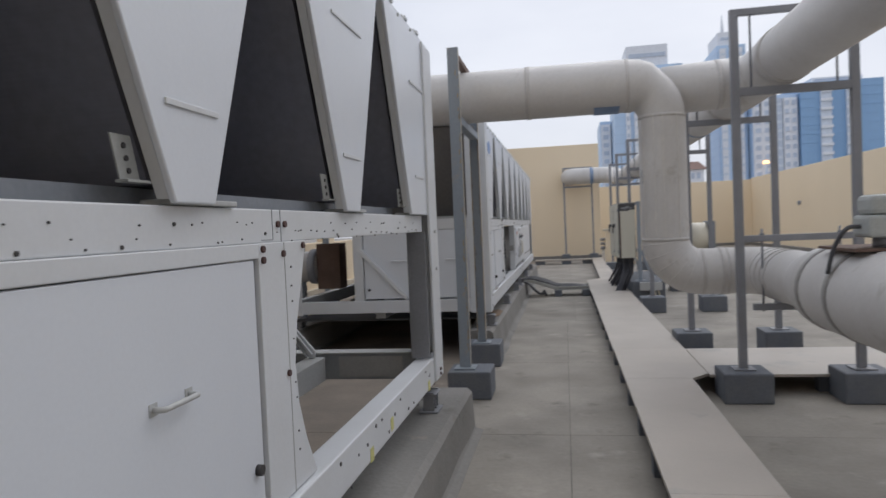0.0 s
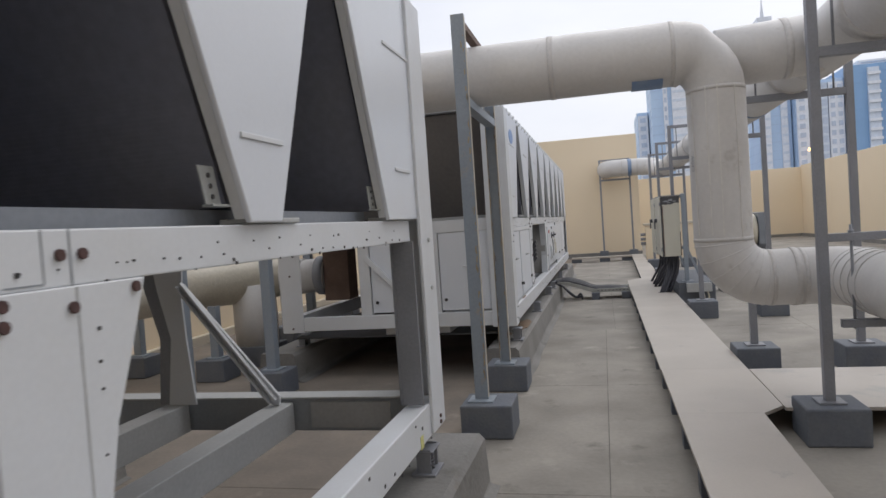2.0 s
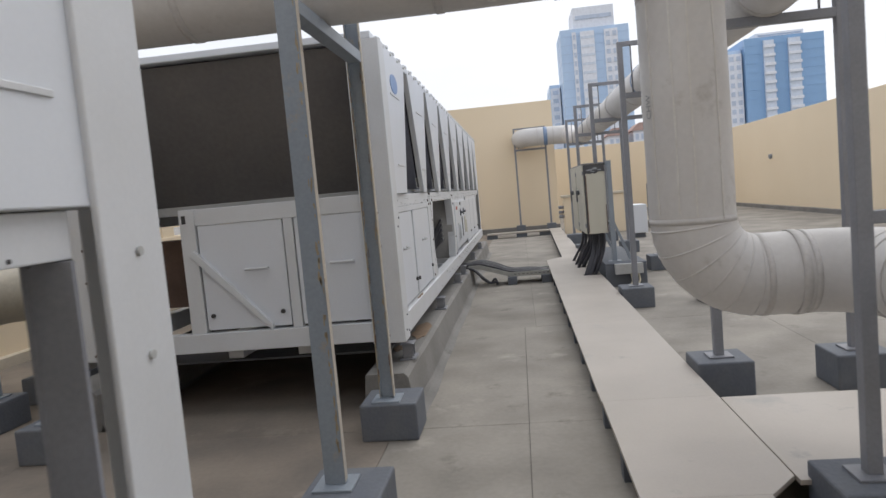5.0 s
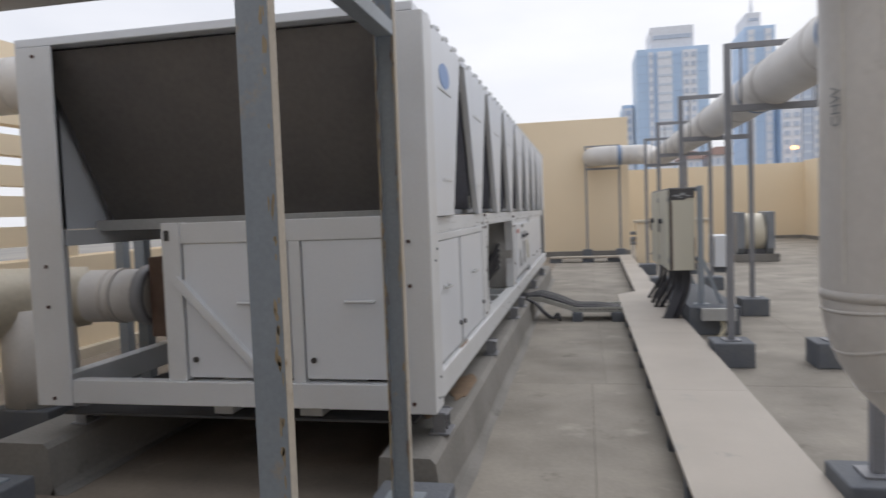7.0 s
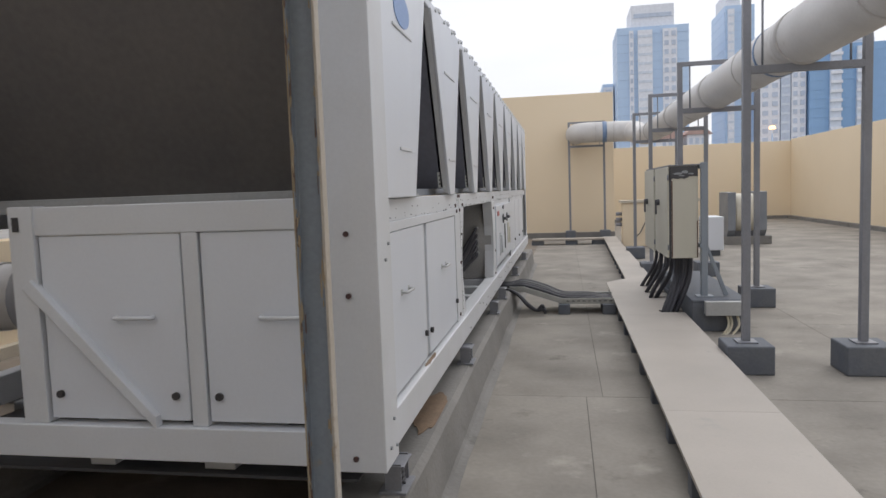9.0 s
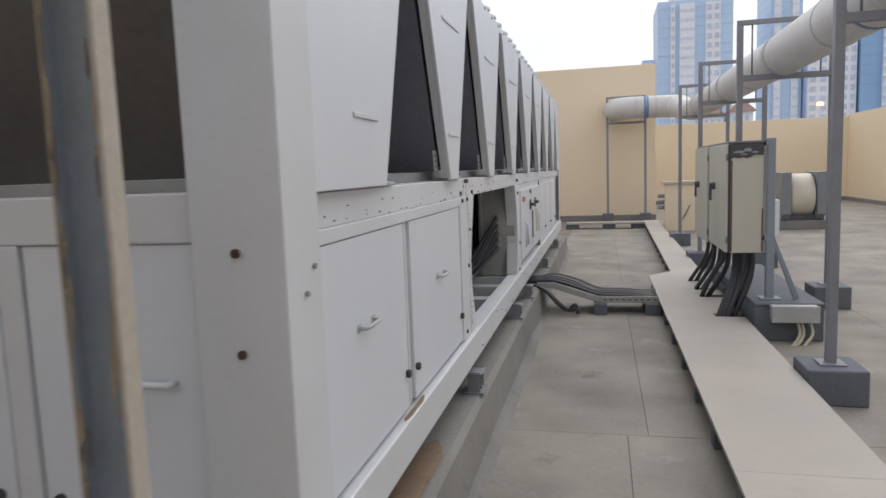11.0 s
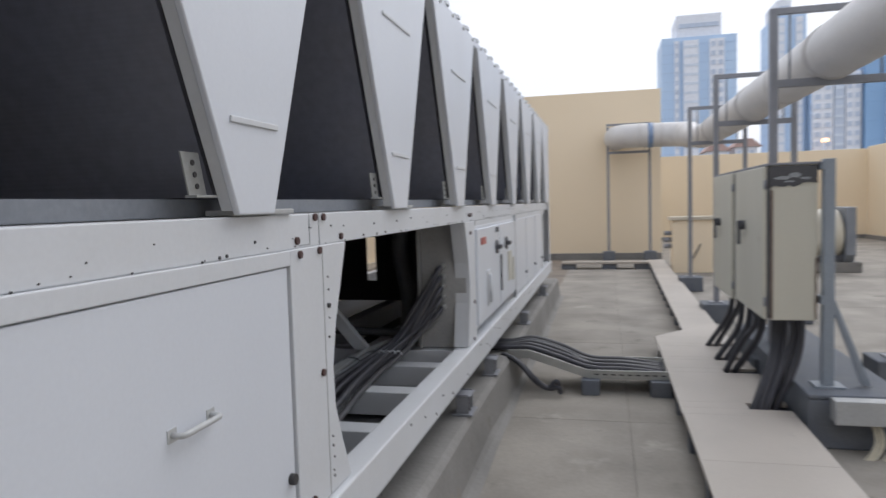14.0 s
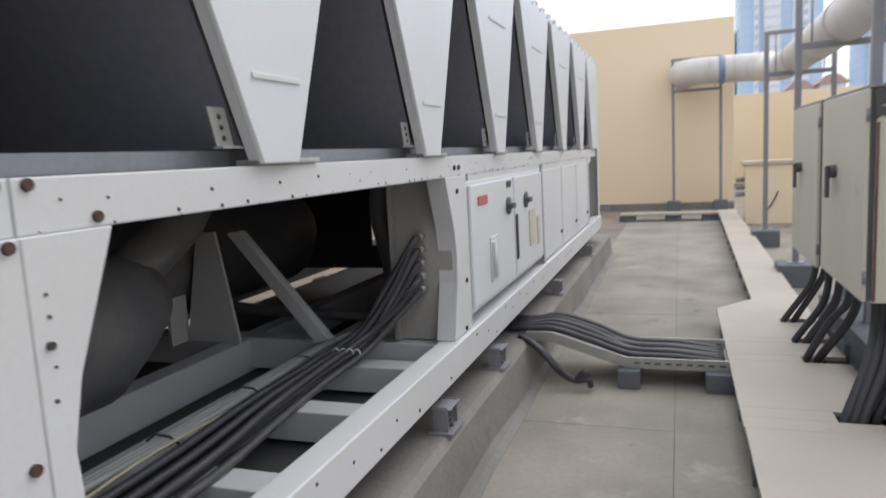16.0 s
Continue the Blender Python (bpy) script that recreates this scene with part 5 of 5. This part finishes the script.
def cable_drop(x, y, top, slot_y, n, spread):
    t = thing("cable_bundle", (x, slot_y, 0.16), "bundle of thick black cables dropping from the cabinet", "cables", "cabinet cable drops")
    for k in range(n):
        u = (k / max(1, n - 1) - 0.5) * spread
        v, sag = random.uniform(-0.03, 0.03), random.uniform(-0.03, 0.03)
        bm = tube(bmesh.new(), curve_path([(x + u * 0.8, y + v, top + 0.02), (x + u * 0.8, y + v, top - 0.15 + sag), (x - 0.05 + u * 0.9 + sag, 0.5 * (slot_y + y) + v, top * 0.45 + 0.1),
                                           (x - 0.16 + u, slot_y + 0.6 * v, 0.17), (x - 0.18 + u, slot_y + 0.6 * v, 0.08)], 6), random.uniform(0.021, 0.028), 10)
        part("cable", bm, SHEATH, t)


cable_drop(1.08, 13.36, 0.75, 13.13, 3, 0.075)
cable_drop(1.16, 13.22, 0.75, 13.16, 2, 0.05)
cable_drop(1.06, 13.85, 0.75, 14.10, 2, 0.07)
cable_drop(1.06, 14.38, 0.72, 14.53, 2, 0.07)
cable_drop(1.06, 14.9, 0.72, 15.11, 2, 0.07)

jbox = thing("junction_box", (1.47, 13.15, 0.24), "grey plastic junction box fixed to the plinth's end", "junction box")
part("body", B(1.29, 1.66, 13.10, 13.20, 0.245, 0.38), SKIRT, jbox, "", 0.006)
part("lid", B(1.285, 1.665, 13.085, 13.10, 0.24, 0.385), SKIRT, jbox, "", 0.006)
for k, x in enumerate((1.50, 1.53, 1.60)):
    end = (1.22 - 0.02 * k, 13.0, 0.05) if k < 2 else (1.56, 13.1, 0.02)
    bm = tube(bmesh.new(), curve_path([(x, 13.14, 0.25), (x + 0.01, 13.10, 0.14), (x - 0.06, 13.05, 0.05), (0.5 * (x + end[0]), 13.02, 0.03), end], 8), 0.013, 8)
    part("conduit", bm, HOSE, jbox, "cream flexible conduit")

jbox.location = (1.43, 12.79, 0.185)

# ---------------------------------------------------------------- far equipment
fan = thing("axial_fan", (4.2, 23.5, 0), "cream drum axial fan with grey end plates on a low base", "fan")
part("base", B(3.7, 4.78, 23.15, 24.0, 0, 0.20), PAD, fan, "low concrete base", 0.01)
part("drum", tube(bmesh.new(), [(3.95, 23.6, 0.74), (3.98, 23.6, 0.74), (4.42, 23.6, 0.74), (4.45, 23.6, 0.74)], [0.47, 0.50, 0.50, 0.47], 32), FAN_CREAM, fan, "cream drum")
for x in (3.76, 4.47):
    bm = bmesh.new()
    prism(bm, [(23.25, 0.20), (23.95, 0.20), (24.1, 0.35), (24.1, 1.28), (23.1, 1.28), (23.1, 0.35)], "x", x, x + 0.18)
    part("end_plate", bm, DECK_GREY, fan, "blue-grey square end plate", 0.01)
part("frame", B(3.95, 4.46, 23.25, 23.36, 0.20, 0.33), BLACK, fan)
duct = thing("beige_upstand", (1.9, 23.4, 0), "beige rendered upstand with a pale capping", "upstand")
part("body", B(1.27, 3.1, 23.25, 23.7, 0, 1.09), WALL, duct, "", 0.01)
part("capping", B(1.22, 3.15, 23.2, 23.75, 1.09, 1.16), WALL_TRIM, duct, "pale capping", 0.01)
for z in (0.55, 0.68, 0.82):
    part("pipe_stub", tube(bmesh.new(), [(1.27, 23.4, z), (1.12, 23.4, z)], 0.045, 12), STEEL, duct, "dark pipe stub")
part("wire", tube(bmesh.new(), curve_path([(1.6, 23.24, 0.25), (1.70, 23.23, 0.35), (1.82, 23.24, 0.60)], 6), 0.012, 6), BLACK, duct)
ac = thing("outdoor_unit", (2.95, 20.9, 0), "small white outdoor air-conditioning unit", "air conditioner")
part("casing", B(2.75, 3.10, 20.5, 21.3, 0.12, 0.82), WHITE, ac, "", 0.012)
for k in range(9):
    part("louvre", B(2.738, 2.75, 20.55, 21.25, 0.18 + 0.065 * k, 0.215 + 0.065 * k), FLANGE, ac)
for y in (20.6, 21.1):
    part("foot", B(2.78, 3.05, y, y + 0.1, 0, 0.12), BLOCK, ac)


# ---------------------------------------------------------------- city beyond the parapet
def tower(x0, x1, y, top, label, bays, floor_h=3.6, crown=None, depth=26, glass=TOWER_BLUE):
    """A tall block: glass body, projecting bays of wall, and floor bands or window rows on each bay."""
    t = thing("tower", ((x0 + x1) / 2, y, -30), label, "apartment tower", "distant towers")
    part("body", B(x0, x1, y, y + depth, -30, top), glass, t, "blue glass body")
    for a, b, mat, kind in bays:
        p = part("bay", B(a, b, y - 1.2, y, -30, top - 1.5), mat, t, "projecting bay")
        n = int((top + 10) / floor_h)
        bm = bmesh.new()
        for k in range(n):
            z = top - 4.5 - floor_h * k
            if kind == "windows":
                m = max(1, int((b - a) / 2.6))
                w = (b - a) / m
                for j in range(m):
                    box(bm, a + w * (j + 0.22), a + w * (j + 0.78), y - 1.5, y - 1.2, z, z + floor_h * 0.52)
            elif kind == "balconies":
                box(bm, a - 0.2, b + 0.2, y - 2.0, y - 1.2, z, z + 1.1)
            else:
                box(bm, a + 0.2, b - 0.2, y - 1.35, y - 1.2, z, z + 1.0)
        q = part("glazing" if kind != "balconies" else "balcony", bm, TOWER_DARK_HAZED if kind == "windows" else TOWER_WHITE if kind == "balconies" else TOWER_PALE, p)
        q["kind"] = "stuff"
    bm = bmesh.new()
    for k in range(int((top + 10) / floor_h)):
        z = top - 3.0 - floor_h * k
        box(bm, x0 - 0.1, x1 + 0.1, y - 0.12, y + depth, z, z + 0.30)
    q = part("slab_edging", bm, TOWER_GREY if glass is TOWER_BLUE else glass, t)
    q["kind"] = "stuff"
    if crown:
        a, b, z, mat = crown
        part("crown", B(a, b, y + 2, y + depth - 4, top, z), mat, t, "plant storey on top")
        part("crown_louvre", B(a + 1, b - 1, y + 1.6, y + 2, top + (z - top) * 0.45, top + (z - top) * 0.62), TOWER_DARK_HAZED, t)
    return t


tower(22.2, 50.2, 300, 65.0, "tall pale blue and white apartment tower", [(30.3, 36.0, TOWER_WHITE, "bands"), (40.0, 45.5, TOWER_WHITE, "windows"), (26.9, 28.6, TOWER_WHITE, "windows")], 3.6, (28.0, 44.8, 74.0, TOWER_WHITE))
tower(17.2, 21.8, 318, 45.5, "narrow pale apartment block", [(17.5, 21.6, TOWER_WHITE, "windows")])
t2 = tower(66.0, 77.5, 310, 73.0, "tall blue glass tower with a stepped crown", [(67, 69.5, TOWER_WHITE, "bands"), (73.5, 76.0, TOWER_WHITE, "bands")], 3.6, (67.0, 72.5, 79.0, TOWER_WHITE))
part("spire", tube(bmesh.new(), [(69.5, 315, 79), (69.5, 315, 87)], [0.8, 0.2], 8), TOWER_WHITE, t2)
tower(78.0, 95.5, 305, 49.8, "white apartment block with window rows paled by haze", [(78.2, 85.5, TOWER_WHITE, "windows"), (85.9, 89.5, TOWER_DARK_HAZED, "bands"), (89.9, 95.3, TOWER_WHITE, "windows")])
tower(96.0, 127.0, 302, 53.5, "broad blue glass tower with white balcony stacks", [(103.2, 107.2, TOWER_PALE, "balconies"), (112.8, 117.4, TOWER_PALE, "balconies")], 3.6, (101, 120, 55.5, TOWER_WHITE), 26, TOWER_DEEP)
for x0, x1, z in ((39.3, 46.0, 19.4), (31.0, 37.0, 18.4)):
    t = thing("villa_roofs", ((x0 + x1) / 2, 240, -30), "low red-roofed building", "house", "distant low buildings")
    part("wall", B(x0, x1, 240, 252, -30, z - 2.5), TOWER_WHITE, t)
    bm = bmesh.new()
    prism(bm, [(x0 - 1, z - 2.5), (x1 + 1, z - 2.5), ((x0 + x1) / 2 + 1.5, z), ((x0 + x1) / 2 - 1.5, z)], "y", 239, 253)
    part("roof", bm, ROOF_RED, t)
    bm = bmesh.new()
    for k in range(3):
        box(bm, x0 + 0.6 + 1.9 * k, x0 + 1.7 + 1.9 * k, 239.8, 240, z - 5.5, z - 3.6)
    part("glazing", bm, TOWER_DARK_HAZED, t)["kind"] = "stuff"

glow = bpy.data.materials.new("lamp_glow")
glow.use_nodes = True
ge = glow.node_tree.nodes["Principled BSDF"]
ge.inputs["Base Color"].default_value = (0.9, 0.6, 0.3, 1)
ge.inputs["Emission Color"].default_value = (1.0, 0.50, 0.18, 1)
ge.inputs["Emission Strength"].default_value = 3.0
lamp = thing("street_lamp", (80.6, 296, -30), "lit orange street lamp on a tall mast", "street lamp")
part("mast", tube(bmesh.new(), [(80.6, 296, -30), (80.6, 296, 21.0)], [0.6, 0.3], 8), TOWER_GREY, lamp)
part("lantern", tube(bmesh.new(), [(79.6, 296, 21.3), (79.9, 296, 21.9), (81.3, 296, 21.9), (81.6, 296, 21.3)], [0.3, 0.7, 0.7, 0.3], 10), glow, lamp, "glowing lantern")

# ---------------------------------------------------------------- small wall fittings
for y in (20.0, 28.0):
    t = thing("wall_outlet", (8.7, y, 1.8), "small grey spout in the beige parapet", "spout", "parapet spouts")
    part("pipe", tube(bmesh.new(), [(8.75, y, 1.8), (8.62, y, 1.78)], 0.08, 12), STEEL, t)

# ---------------------------------------------------------------- screed panels of the roof
xs = [-5.82, -3.3, -0.9, 0.09, 2.35, 4.6, 6.7, 8.55]
yl = [-10.2, -7.6, -5.1, -2.5, 0.0, 2.5, 4.99, 7.45, 10.49, 13.2, 15.9, 18.6, 21.3, 24.0, 26.65]
yr = yl[:-1] + [26.7, 29.4, 32.1, 34.65]


def screed(x0, x1, y0, y1):
    g = 0.0012 + 0.0014 * random.random()
    z = 0.0 + 0.0006 * random.uniform(-1, 1)
    bm = bmesh.new()
    prism(bm, [(x0 + g, y0 + g), (x1 - g, y0 + g), (x1 - g, y1 - g), (x0 + g, y1 - g)], "z", -0.006, z)
    ob = new("screed_panel", mesh_of("screed_panel", bm, CONCRETE_DUST if x1 < -0.5 else CONCRETE))
    ob.parent = floor


for x0, x1 in zip(xs, xs[1:]):
    rows = yl if x1 < 1 else yr
    for y0, y1 in zip(rows, rows[1:]):
        near = y1 <= 10.5
        screed(-0.03 if x0 == 0.09 and near else x0, -0.03 if x1 == 0.09 and near else x1, y0, y1)
